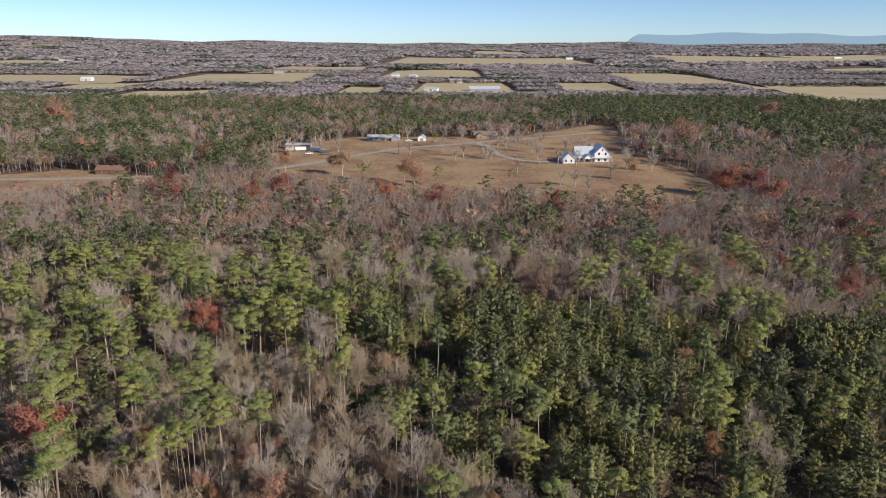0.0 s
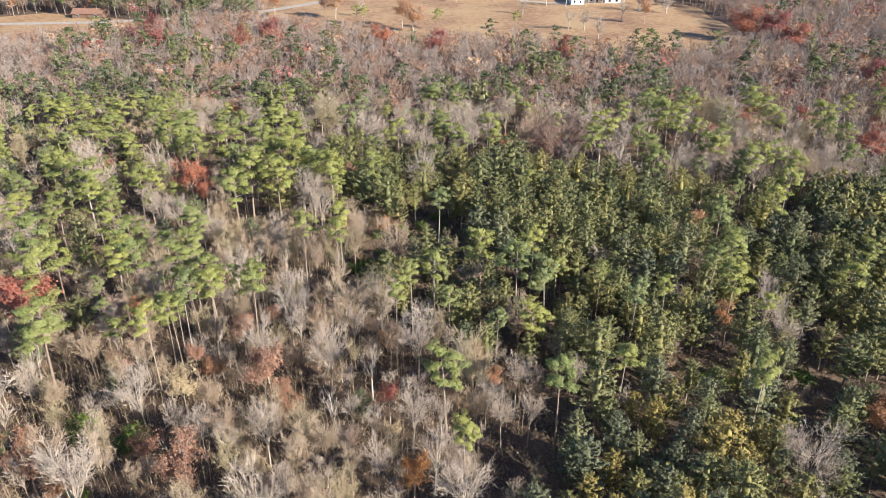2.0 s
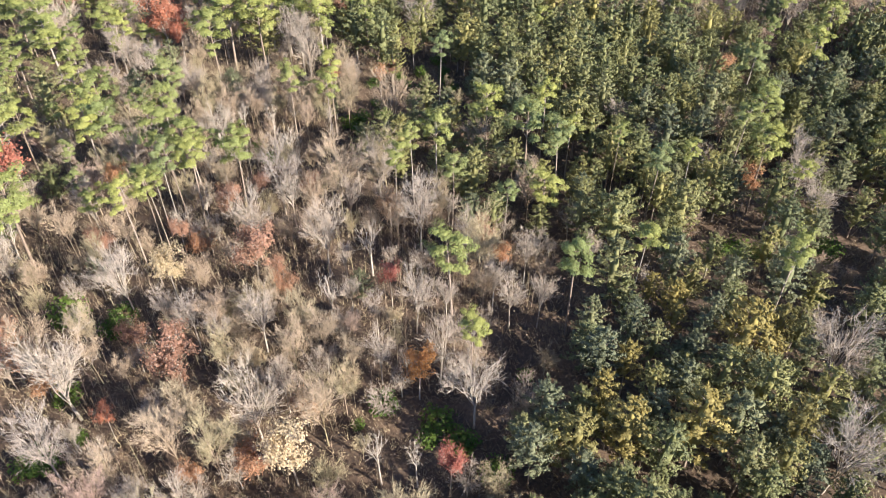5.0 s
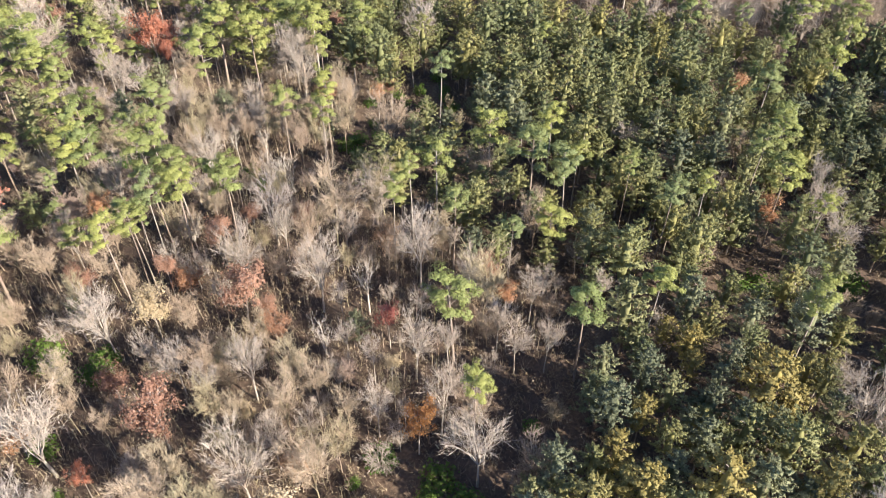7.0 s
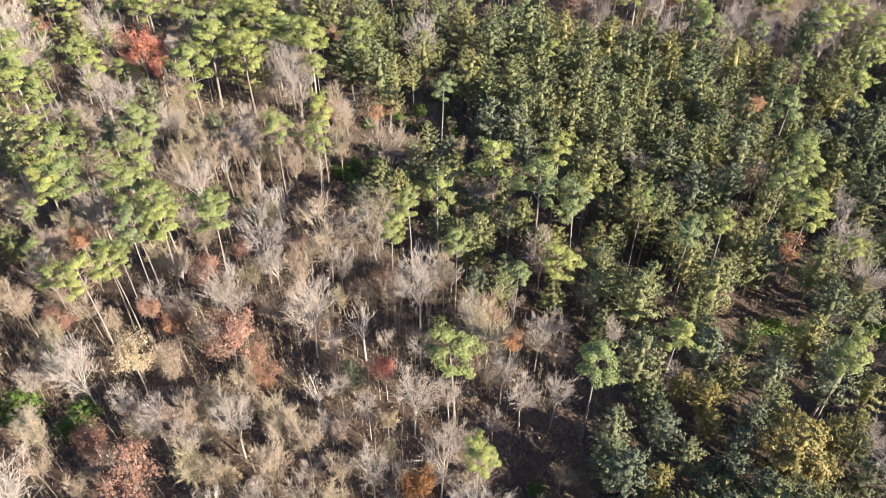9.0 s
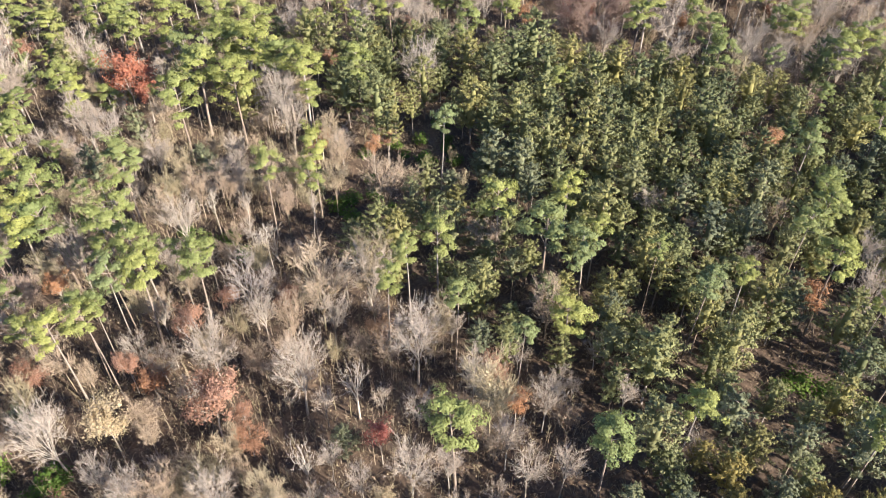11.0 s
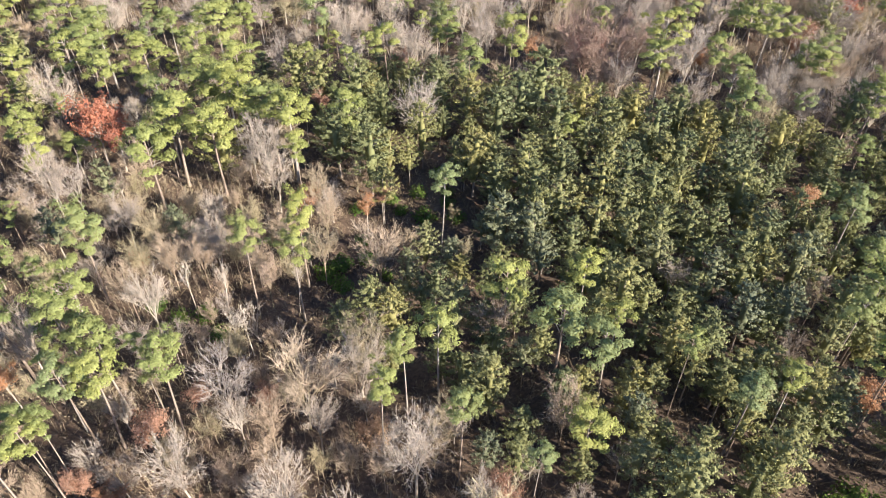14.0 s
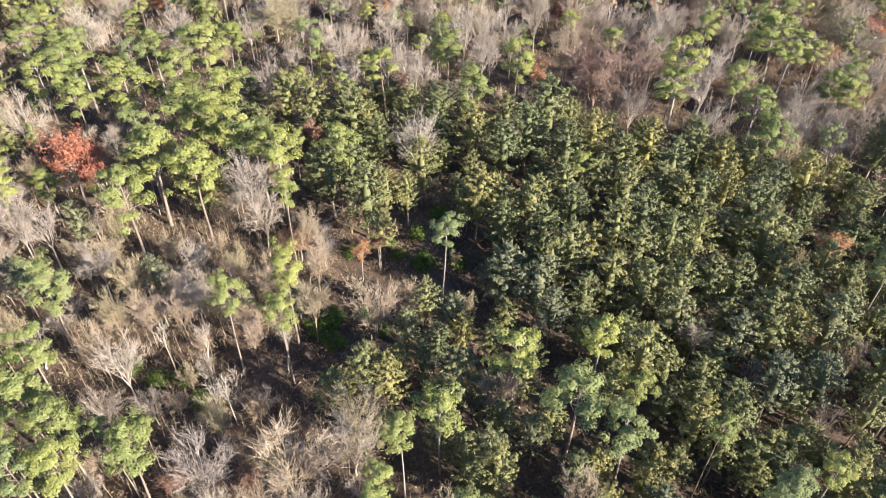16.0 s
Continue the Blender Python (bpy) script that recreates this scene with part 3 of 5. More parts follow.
stand("pine", [(2.1, 77.3, 1.4), (15.5, 88.3, 2.1), (43.6, 89.7, 1.8), (0.1, 89.9, 2.3), (24.6, 92.2, 1.6), (-62.1, 101.8, 3.3), (7.8, 102.2, 1.2), (-45.5, 102.5, 2.2), (-41.9, 104.0, 1.7), (-44.0, 106.0, 1.4), (-42.4, 106.6, 1.3), (50.0, 106.7, 1.3), (0.3, 107.4, 1.6), (30.1, 109.5, 1.6), (-8.1, 109.6, 1.8), (-40.9, 110.9, 2.1), (-39.0, 112.1, 2.2), (36.4, 112.3, 1.3), (-32.4, 113.8, 2.1), (48.2, 114.0, 2.3), (-44.3, 114.4, 1.5), (-5.7, 116.1, 1.5), (-31.4, 116.2, 1.1), (26.1, 116.5, 1.4), (-35.4, 116.8, 0.9), (-39.7, 116.9, 2.2), (17.4, 117.2, 2.2), (-70.1, 119.1, 3.5), (-1.9, 119.8, 2.0), (-45.5, 120.7, 2.4)])
stand("pine", [(12.4, 121.1, 2.8), (47.0, 121.5, 1.6), (-53.6, 122.1, 2.4), (-58.0, 122.1, 2.4), (-45.8, 125.5, 2.3), (51.3, 125.6, 2.0), (6.3, 125.9, 2.3), (16.0, 128.0, 1.8), (-51.7, 128.4, 1.3), (-57.2, 128.4, 2.7), (-77.2, 130.1, 3.0), (-20.5, 132.7, 1.7), (-27.2, 134.3, 2.2), (-63.5, 134.6, 2.4), (-49.1, 136.1, 2.5), (-20.9, 139.2, 2.0), (54.1, 140.4, 2.0), (52.5, 144.0, 0.9), (-68.6, 144.8, 1.9), (68.9, 146.6, 2.1), (-1.6, 147.1, 1.7), (-72.6, 147.6, 2.7), (-70.2, 153.4, 1.4), (-23.2, 154.0, 1.4), (-45.4, 154.2, 3.2), (-62.5, 155.3, 1.8), (74.6, 156.4, 2.0), (-37.3, 160.4, 3.1), (-44.7, 163.8, 3.6), (-26.1, 164.8, 3.3)])
stand("pine", [(-16.3, 165.9, 2.3), (80.5, 167.4, 2.1), (-29.8, 168.3, 2.7), (-47.7, 169.7, 2.7), (48.9, 170.1, 2.7), (-34.0, 170.8, 3.2), (70.8, 171.1, 2.7), (76.6, 172.3, 2.2), (-38.2, 173.3, 3.8), (-43.2, 175.9, 3.3), (49.9, 178.6, 2.3), (-61.2, 178.8, 2.3), (-38.0, 182.8, 3.3), (-68.0, 183.2, 2.8), (3.3, 183.4, 2.4), (-54.3, 184.4, 3.3), (37.4, 185.8, 2.4), (50.0, 188.0, 2.1), (-46.7, 189.4, 2.7), (-11.8, 191.0, 2.5), (40.8, 191.9, 3.5), (-69.1, 192.1, 3.0), (-56.7, 193.4, 2.0), (11.6, 193.5, 2.8), (-78.2, 197.3, 2.0), (-68.1, 197.5, 2.9), (61.8, 197.6, 2.6), (-54.0, 197.7, 2.0), (-5.5, 198.6, 1.5), (-45.1, 199.0, 3.6)])
stand("pine", [(-26.5, 201.7, 2.6), (61.7, 203.3, 3.7), (-79.6, 204.2, 2.6), (49.1, 207.9, 2.2), (23.1, 208.6, 1.6), (60.9, 210.6, 2.2)])
stand("young_pine", [(35.0, 64.3, 1.7), (22.6, 65.4, 2.0), (42.8, 73.7, 1.9), (35.6, 73.7, 2.5), (23.1, 74.6, 1.6), (31.4, 75.2, 1.9), (36.2, 87.5, 1.6), (48.0, 89.8, 1.6), (40.0, 95.9, 1.5), (44.2, 98.2, 1.7), (48.0, 102.3, 2.2), (23.6, 102.7, 2.9), (53.4, 105.4, 1.5), (34.1, 105.6, 2.4), (6.7, 106.9, 1.4), (26.3, 107.3, 1.7), (49.2, 109.4, 2.3), (20.3, 109.7, 1.5), (32.0, 111.2, 1.9), (40.3, 114.6, 2.0), (31.3, 115.6, 1.4), (4.0, 115.9, 2.0), (28.3, 118.9, 1.6), (26.6, 121.3, 2.1), (30.9, 121.9, 2.1), (51.2, 124.9, 1.9), (17.3, 126.1, 1.7), (58.1, 127.3, 1.7), (50.1, 128.5, 2.2), (24.7, 129.2, 1.9)])
stand("young_pine", [(22.1, 130.6, 2.6), (38.0, 133.5, 2.0), (20.1, 134.0, 1.8), (41.7, 134.3, 2.3), (39.0, 136.7, 2.6), (68.1, 137.2, 2.3), (52.9, 137.3, 1.7), (34.0, 137.7, 1.8), (51.1, 140.5, 1.7), (16.8, 141.0, 1.9), (44.0, 141.4, 2.4), (28.5, 141.4, 2.4), (24.9, 142.3, 2.4), (20.3, 143.1, 2.4), (37.6, 143.8, 2.1), (33.8, 143.8, 2.1), (52.7, 144.2, 1.9), (49.8, 146.3, 2.1), (13.0, 147.0, 2.0), (32.2, 147.4, 1.8), (24.9, 148.3, 2.4), (15.6, 148.8, 2.7), (60.3, 150.0, 1.4), (30.2, 151.0, 2.5), (19.4, 151.4, 2.0), (43.7, 151.5, 3.0), (68.6, 152.6, 2.5), (34.6, 152.7, 2.2), (40.8, 152.8, 1.8), (22.5, 152.8, 2.5)])
stand("young_pine", [(12.5, 152.9, 2.5), (48.7, 154.1, 2.0), (38.5, 154.1, 2.0), (-10.8, 154.4, 2.0), (7.1, 155.3, 2.0), (27.6, 156.6, 2.6), (52.6, 158.5, 1.9), (17.6, 158.6, 2.3), (11.4, 158.7, 2.9), (60.5, 159.3, 2.3), (44.2, 159.5, 2.6), (6.8, 160.6, 2.3), (3.6, 160.8, 2.6), (-13.2, 161.0, 2.9), (37.5, 161.5, 2.3), (34.3, 161.5, 2.3), (26.0, 162.8, 2.7), (-10.2, 163.5, 2.1), (49.1, 163.5, 2.3), (16.5, 163.7, 2.4), (-7.0, 164.0, 1.6), (41.8, 164.2, 2.1), (-38.0, 164.4, 3.2), (31.8, 165.3, 2.2), (54.5, 165.6, 2.4), (22.1, 165.8, 2.4), (-19.0, 166.5, 2.7), (59.4, 167.3, 2.2), (-15.8, 167.6, 2.7), (34.4, 168.4, 2.7)])
stand("young_pine", [(-4.9, 169.3, 2.4), (-21.6, 169.6, 2.0), (42.8, 170.7, 2.2), (26.6, 170.8, 2.8), (47.9, 171.8, 2.8), (8.5, 173.3, 2.8), (39.4, 173.5, 2.5), (18.6, 173.6, 2.5), (31.7, 174.7, 2.5), (70.8, 175.3, 2.8), (-11.9, 176.2, 2.5), (23.5, 176.9, 2.9), (-74.1, 177.9, 2.5), (12.7, 178.2, 3.5), (3.0, 178.3, 2.9), (-2.2, 182.3, 2.6), (-17.0, 183.7, 3.0), (-7.6, 185.8, 2.4), (16.9, 186.2, 3.6), (-24.4, 186.5, 2.6), (-29.6, 189.3, 3.0), (-1.9, 212.2, 2.3), (80.4, 212.5, 3.4)])
stand("cedar", [(30.8, 64.1, 2.0), (8.3, 65.5, 2.0), (30.8, 68.2, 2.4), (10.4, 71.2, 2.0), (23.0, 71.3, 1.5), (26.8, 74.2, 1.6), (35.2, 76.3, 1.7), (25.9, 77.4, 1.3), (31.8, 77.9, 1.5), (42.4, 78.3, 1.6), (18.0, 78.4, 2.2), (29.5, 79.8, 1.5), (25.0, 81.1, 1.5), (43.2, 82.6, 1.3), (31.0, 82.7, 1.3), (22.5, 83.7, 1.7), (17.8, 84.6, 1.6), (33.2, 86.0, 1.6), (44.1, 91.1, 2.5), (37.5, 92.0, 1.9), (22.0, 92.8, 2.5), (30.8, 95.3, 1.9), (52.4, 101.9, 1.8), (19.2, 106.0, 1.9), (3.0, 107.7, 1.5), (44.9, 115.0, 1.7), (8.4, 120.6, 1.5), (46.5, 123.6, 1.9), (64.6, 127.0, 2.1), (42.3, 127.1, 2.2)])
stand("cedar", [(37.2, 127.2, 2.2), (0.2, 127.3, 2.2), (34.8, 133.5, 2.0), (-6.1, 135.3, 1.6), (46.5, 135.8, 2.7), (27.8, 137.5, 2.3), (-72.6, 138.0, 1.7), (12.3, 138.2, 2.0), (59.9, 139.5, 2.1), (-4.0, 140.8, 1.7), (10.7, 142.4, 2.4), (71.8, 143.7, 2.4), (-74.7, 143.7, 2.4), (-57.8, 144.0, 1.9), (7.0, 144.4, 2.7), (67.9, 145.3, 2.1), (-40.0, 145.4, 1.7), (-54.3, 156.1, 1.6), (80.6, 171.5, 2.8)])
stand("bare", [(41.0, 64.4, 3.3), (-44.6, 66.5, 2.6), (-22.4, 71.2, 3.0), (2.5, 73.4, 3.1), (-45.6, 75.1, 3.7), (-20.0, 75.8, 1.6), (45.8, 77.9, 3.2), (-16.2, 78.1, 1.5), (-20.4, 78.4, 1.2), (-8.9, 80.2, 1.9), (-1.5, 80.4, 2.2), (45.9, 83.0, 1.7), (-29.5, 84.1, 1.6), (-24.5, 85.6, 2.4), (-33.7, 86.6, 1.9), (-9.9, 88.0, 1.4), (-4.7, 88.8, 2.4), (-38.2, 88.9, 1.4), (7.9, 89.5, 1.9), (11.8, 89.7, 1.8), (-0.5, 90.0, 1.6), (-13.5, 91.3, 1.3), (-44.2, 92.5, 2.8), (5.9, 93.2, 1.7), (10.7, 98.4, 1.8), (-14.9, 98.4, 1.3), (20.1, 99.4, 1.4), (-18.0, 101.0, 3.0), (2.4, 101.8, 2.0), (-28.6, 104.2, 2.9)])
stand("bare", [(-4.4, 105.8, 3.1), (54.2, 106.5, 2.6), (-54.8, 109.5, 2.1), (-15.5, 111.4, 1.9), (-24.4, 111.6, 1.9), (54.5, 114.0, 2.7), (-26.6, 115.0, 3.0), (-51.7, 121.6, 2.9), (58.7, 123.6, 1.9), (-39.3, 129.2, 2.6), (29.7, 134.7, 1.8), (-33.5, 140.8, 2.3), (-48.4, 146.8, 2.1), (-35.6, 148.2, 2.0), (-58.0, 153.1, 2.5), (-62.1, 154.3, 3.0), (-27.8, 156.7, 2.6), (-30.1, 163.0, 3.2), (-32.9, 164.3, 1.9), (-81.0, 166.2, 2.7), (-5.5, 174.1, 3.4), (63.0, 175.1, 2.3), (-70.9, 178.5, 3.2), (58.5, 180.1, 2.9), (-90.4, 182.4, 3.3), (31.9, 186.9, 2.6), (29.5, 188.9, 1.8), (46.7, 195.3, 4.3), (-6.6, 196.5, 3.6), (-19.1, 196.6, 2.6)])
stand("bare", [(79.6, 198.0, 2.6), (39.5, 205.2, 3.3), (-21.6, 206.5, 3.8), (6.4, 206.6, 2.8), (-30.8, 207.7, 2.0), (12.3, 211.4, 2.5), (-72.5, 211.6, 3.9), (81.9, 212.0, 4.5), (56.6, 213.0, 2.3), (2.7, 214.7, 2.9), (-55.7, 214.9, 2.9), (8.4, 215.7, 3.4), (-12.3, 216.9, 2.9), (-41.5, 217.4, 2.3), (36.6, 217.7, 2.9), (44.2, 220.4, 3.0), (-69.4, 222.2, 3.0), (18.4, 222.5, 3.0), (-19.1, 226.9, 1.8)])
stand("red", [(-0.4, 65.3, 1.4), (-40.2, 71.9, 1.0), (-8.3, 94.2, 1.4), (-71.8, 115.9, 4.2), (-56.9, 168.3, 2.4), (-59.8, 168.5, 3.3)])
stand("russet", [(-33.5, 78.4, 2.6), (-27.5, 97.1, 2.6), (7.3, 98.4, 1.2), (5.2, 102.8, 1.5), (-39.9, 104.2, 1.3), (-33.4, 110.0, 1.8), (47.4, 114.8, 1.6), (-21.9, 114.9, 1.4), (-29.9, 114.9, 1.4), (-53.2, 117.4, 1.5), (-13.2, 151.4, 1.2), (53.9, 152.2, 1.7), (-10.9, 153.9, 1.0), (-85.8, 181.0, 2.3), (-24.1, 181.3, 1.4), (16.9, 199.7, 1.9)])
stand("twiggy", [(-26.4, 66.7, 2.3), (-31.2, 67.7, 2.6), (-14.8, 71.2, 2.4), (-30.8, 71.7, 2.1), (-12.9, 75.3, 1.6), (-40.1, 78.6, 1.1), (-25.3, 79.4, 1.5), (-19.5, 80.0, 2.1), (-12.3, 80.0, 1.5), (-27.8, 80.4, 1.8), (-44.9, 80.7, 1.5), (-7.1, 83.2, 1.1), (-16.3, 83.7, 1.8), (-46.6, 84.9, 1.6), (-12.9, 85.5, 1.0), (-19.6, 85.7, 2.0), (-30.3, 86.4, 1.8), (-33.9, 93.9, 1.1), (4.3, 97.8, 2.9), (-50.5, 99.2, 1.4), (-47.8, 104.3, 1.8), (-56.6, 104.3, 1.8), (-7.9, 106.5, 1.6), (-1.2, 110.3, 1.9), (-20.9, 111.5, 1.9), (12.4, 112.7, 2.3), (-17.5, 114.9, 3.7), (-56.7, 115.0, 2.0), (-36.1, 117.8, 1.8), (-54.4, 118.5, 2.0)])
stand("twiggy", [(-27.0, 123.0, 1.2), (5.2, 125.2, 2.1), (48.0, 131.0, 1.8), (-43.8, 132.9, 1.8), (-25.3, 134.8, 1.6), (-21.9, 137.3, 1.8), (-10.2, 137.3, 2.9), (-39.6, 138.5, 2.0), (-43.6, 138.7, 1.7), (-27.7, 138.9, 1.9), (-35.2, 139.0, 1.9), (-18.4, 139.9, 2.1), (-30.8, 140.0, 1.5), (1.2, 140.3, 1.3), (-24.6, 143.8, 1.9), (-42.9, 143.9, 1.9), (-18.7, 147.2, 2.0), (-21.1, 155.2, 1.8), (67.1, 166.2, 1.5), (-27.2, 167.0, 2.4), (54.1, 172.0, 2.5), (23.6, 208.0, 2.8), (27.7, 212.7, 2.8), (80.6, 217.1, 3.5), (-34.7, 220.3, 4.7)])
stand("snag", [(-4.1, 65.6, 1.0), (-8.2, 65.9, 1.3), (-16.2, 89.9, 1.6), (-11.5, 100.4, 1.8), (-26.5, 126.4, 1.0), (-28.3, 126.4, 1.2), (-21.5, 134.4, 0.9), (-31.5, 134.5, 1.3), (-36.1, 134.5, 1.1)])
stand("shrub", [(-49.0, 67.9, 1.6), (-47.3, 68.5, 1.9), (-44.4, 71.9, 0.9), (-11.4, 73.5, 0.8), (-45.7, 89.1, 1.9), (-45.3, 91.6, 1.7), (-53.1, 91.7, 2.6), (-31.7, 129.4, 1.3), (-37.8, 132.3, 1.3), (-34.2, 132.9, 1.5), (-41.6, 134.6, 1.3), (-16.5, 143.1, 1.6), (-9.8, 159.1, 1.1), (-5.5, 160.9, 1.3), (-0.6, 161.1, 1.1)])
stand("straw", [(-17.7, 66.1, 2.2), (-23.9, 80.1, 0.9), (-7.6, 86.6, 1.0), (-38.8, 94.9, 2.0)])
stand("orange", [(-4.1, 77.7, 1.7)])
stand("golden", [(13.4, 67.4, 2.0), (18.7, 67.5, 2.2), (26.6, 68.0, 2.7), (37.6, 68.5, 2.1), (17.1, 72.9, 1.7), (21.1, 78.2, 1.5), (38.1, 78.8, 1.8), (35.7, 80.6, 2.8), (41.7, 83.8, 1.5), (36.9, 85.2, 1.6), (28.7, 85.3, 1.3), (29.0, 88.3, 1.6), (26.7, 91.2, 1.2), (31.8, 91.4, 1.7)])
stand("dusky", [(30.4, 190.9, 4.0), (27.3, 197.1, 4.7), (35.2, 199.7, 3.2)])
stand("pine", [(-77.7, 155.5, 3.8), (-86.5, 163.3, 4.4)])
stand("bare", [(-83.3, 171.1, 4.5)])
stand("russet", [(-15.6, 385.5, 5.2), (-59.8, 422.6, 5.3), (-236.1, 477.9, 5.6), (177.9, 545.0, 9.1), (-355.2, 679.0, 10.1), (316.9, 723.3, 9.0)])
stand("red", [(150.0, 251.6, 3.5), (153.4, 270.6, 3.5), (47.9, 304.8, 3.7), (-4.2, 320.4, 4.4), (-86.5, 325.5, 3.9), (149.9, 328.6, 5.6), (-125.9, 331.4, 7.1), (-27.9, 332.7, 4.0), (-78.0, 345.6, 4.7), (151.9, 356.0, 6.0), (143.5, 363.4, 6.8), (-147.2, 454.4, 5.3)])


# ---- the rest of the near wood, stand by stand ----
BARE_A = [(-66, 106), (-51, 106), (-31, 118), (-22, 124), (-16, 122), (0, 112), (15, 104), (14, 83), (6, 75), (7, 40), (-60, 40), (-80, 80)]
BARE_B = [(-66, 154), (-57, 165), (-22, 165), (-17, 134), (-20, 120), (-28, 119), (-48, 114), (-60, 125)]
PINES = [(-200, 235), (-28, 226), (-10, 195), (-14, 178), (-20, 160), (-45, 160), (-50, 152), (-45, 125), (-40, 105), (-65, 100), (-120, 100)]
GAPS = [[(-31, 137), (-20, 140), (-17, 169), (-4, 172), (2, 160), (0, 147), (-13, 139), (-18, 128), (-29, 126)], [(-11, 78), (7, 78), (7, 66), (-10, 66)], [(5, 93), (17, 93), (14, 78), (7, 77), (5, 86)], [(36, 108), (62, 109), (63, 98), (54, 91), (36, 105)]]
EVERGREEN_EDGE = [(-40, 186), (-12, 198), (21, 190), (49, 179), (73, 175), (200, 165), (200, 20), (7, 20), (7, 76), (16, 90), (16, 104), (-2, 114), (-15, 127), (-11, 138), (1, 146), (3, 162), (-14, 168)]
TAKEN = np.array(PLANTED)


def scatter(x0, x1, y0, y1, step, jitter=0.42):
    """Points on a loosened grid."""
    xs, ys = np.meshgrid(np.arange(x0, x1, step), np.arange(y0, y1, step))
    xs = xs + (np.arange(xs.shape[0]) % 2)[:, None] * step / 2
    p = np.stack([xs.ravel(), ys.ravel()], 1)
    return p + rng.uniform(-jitter, jitter, p.shape) * step


def clear_of(p, gap):
    d = np.hypot(p[:, None, 0] - TAKEN[None, :, 0], p[:, None, 1] - TAKEN[None, :, 1]) - TAKEN[None, :, 2] * gap
    return d.min(1) > 0


SPARE = {key: [] for key in SPECIES}      # what goes past the count of single trees
COUNT = {key: 0 for key in SPECIES}


def grow(key, x, y, r, low=0.8):
    COUNT[key] += 1
    if COUNT[key] > 290 or abs(x) > 0.63 * y + 6 or y < 50:
        SPARE[key].append((x, y, r))
    else:
        plant(key, x, y, r, low=low)


def pick(table):
    keys, odds = zip(*table.items())
    return keys[rng.choice(len(keys), p=np.array(odds) / sum(odds))]


BARE_MIX = {"bare": 0.36, "twiggy": 0.44, "snag": 0.08, "russet": 0.07, "cedar": 0.01, "shrub": 0.04}
PINE_MIX = {"pine": 0.34, "bare": 0.26, "twiggy": 0.24, "young_pine": 0.08, "cedar": 0.06}
STAND_MIX = {"young_pine": 0.72, "cedar": 0.15, "pine": 0.05, "bare": 0.03, "twiggy": 0.02, "russet": 0.01}
GREY_MIX = {"bare": 0.50, "twiggy": 0.25, "snag": 0.08, "pine": 0.12, "russet": 0.03, "red": 0.02}
pts = scatter(-175, 185, 34, 238, 3.4)
pts = pts[(np.abs(pts[:, 0]) < 0.63 * pts[:, 1] + 24)]
pts = pts[clear_of(pts, 0.86)]
pts = pts[np.argsort(np.hypot(pts[:, 0], pts[:, 1] - 120))]
in_gap = np.zeros(len(pts), bool)
for g in GAPS:
    in_gap |= inside(pts[:, 0], pts[:, 1], g)
in_bare = inside(pts[:, 0], pts[:, 1], BARE_A) | inside(pts[:, 0], pts[:, 1], BARE_B)
in_pine, in_stand = inside(pts[:, 0], pts[:, 1], PINES), inside(pts[:, 0], pts[:, 1], EVERGREEN_EDGE)
reach = np.hypot(pts[:, None, 0] - TAKEN[None, :, 0], pts[:, None, 1] - TAKEN[None, :, 1]).min(1)
for (x, y), gap, nb, np_, ns, far in zip(pts, in_gap, in_bare, in_pine, in_stand, reach):
    u = rng.random()
    if far < 6.5:      # small trees under and between the large ones
        if u < (0.30 if gap else 0.36 if ns else 0.40):
            grow("shrub" if gap and u < 0.2 else pick(BARE_MIX if nb or gap else STAND_MIX if ns else PINE_MIX if np_ else GREY_MIX), x, y, rng.uniform(1.4, 2.1) if ns else rng.uniform(1.0, 2.0), 0.45 if gap else 0.75 if ns else 0.6)
    elif gap:
        if u < 0.55:
            grow("shrub" if u < 0.24 else "twiggy" if u < 0.45 else "cedar", x, y, rng.uniform(0.8, 1.6), 0.5)
    elif nb:
        if u < 0.78:
            grow(pick(BARE_MIX), x, y, rng.uniform(1.1, 2.5))
    elif np_ and not ns:
        if u < 0.46:
            grow(pick(PINE_MIX), x, y, rng.uniform(1.7, 2.6))
    elif ns:
        if u < (0.82 if y > 112 else 0.60):
            grow(pick(STAND_MIX), x, y, rng.uniform(1.6, 2.65))
    elif u < 0.54:
        grow(pick(GREY_MIX), x, y, rng.uniform(2.0, 3.2))


def join_trees(name, rows, lib, wood, crown, nominal, label, category, pasty=0.62):
    """Many trees as one object: a mesh of trunks and a mesh of crowns below it."""
    if not len(rows):
        return
    root = tagged(new(name), label, category, kind="stuff")
    for side, part_name, material in ((0, "trunks", wood), (1, "crowns", crown)):
        vs, fs, ts, off = [], [], [], 0
        for i, (x, y, r) in enumerate(rows):
            stem, limbs, crown = lib[i % len(lib)]
            v, f = crown if side else merge([stem, limbs]) if limbs is not None else stem
            s, turn = r / nominal, (i * 2.399) % 6.283
            c, q = math.cos(turn) * s, math.sin(turn) * s
            vs.append(np.stack([v[:, 0] * c - v[:, 1] * q + x, v[:, 0] * q + v[:, 1] * c + y, v[:, 2] * (pasty + (1 - pasty) * s) * (0.9 + 0.2 * ((i * 0.377) % 1)) + float(hill(x, y))], 1))
            fs.append(f + off)
            ts.append(np.full(len(v), (i * 0.618) % 1.0))
            off += len(v)
        if vs:
            ob = new(part_name, tri_mesh(part_name, np.concatenate(vs), np.concatenate(fs), material, np.concatenate(ts)))
            ob.parent = root
            tagged(ob, kind="stuff")


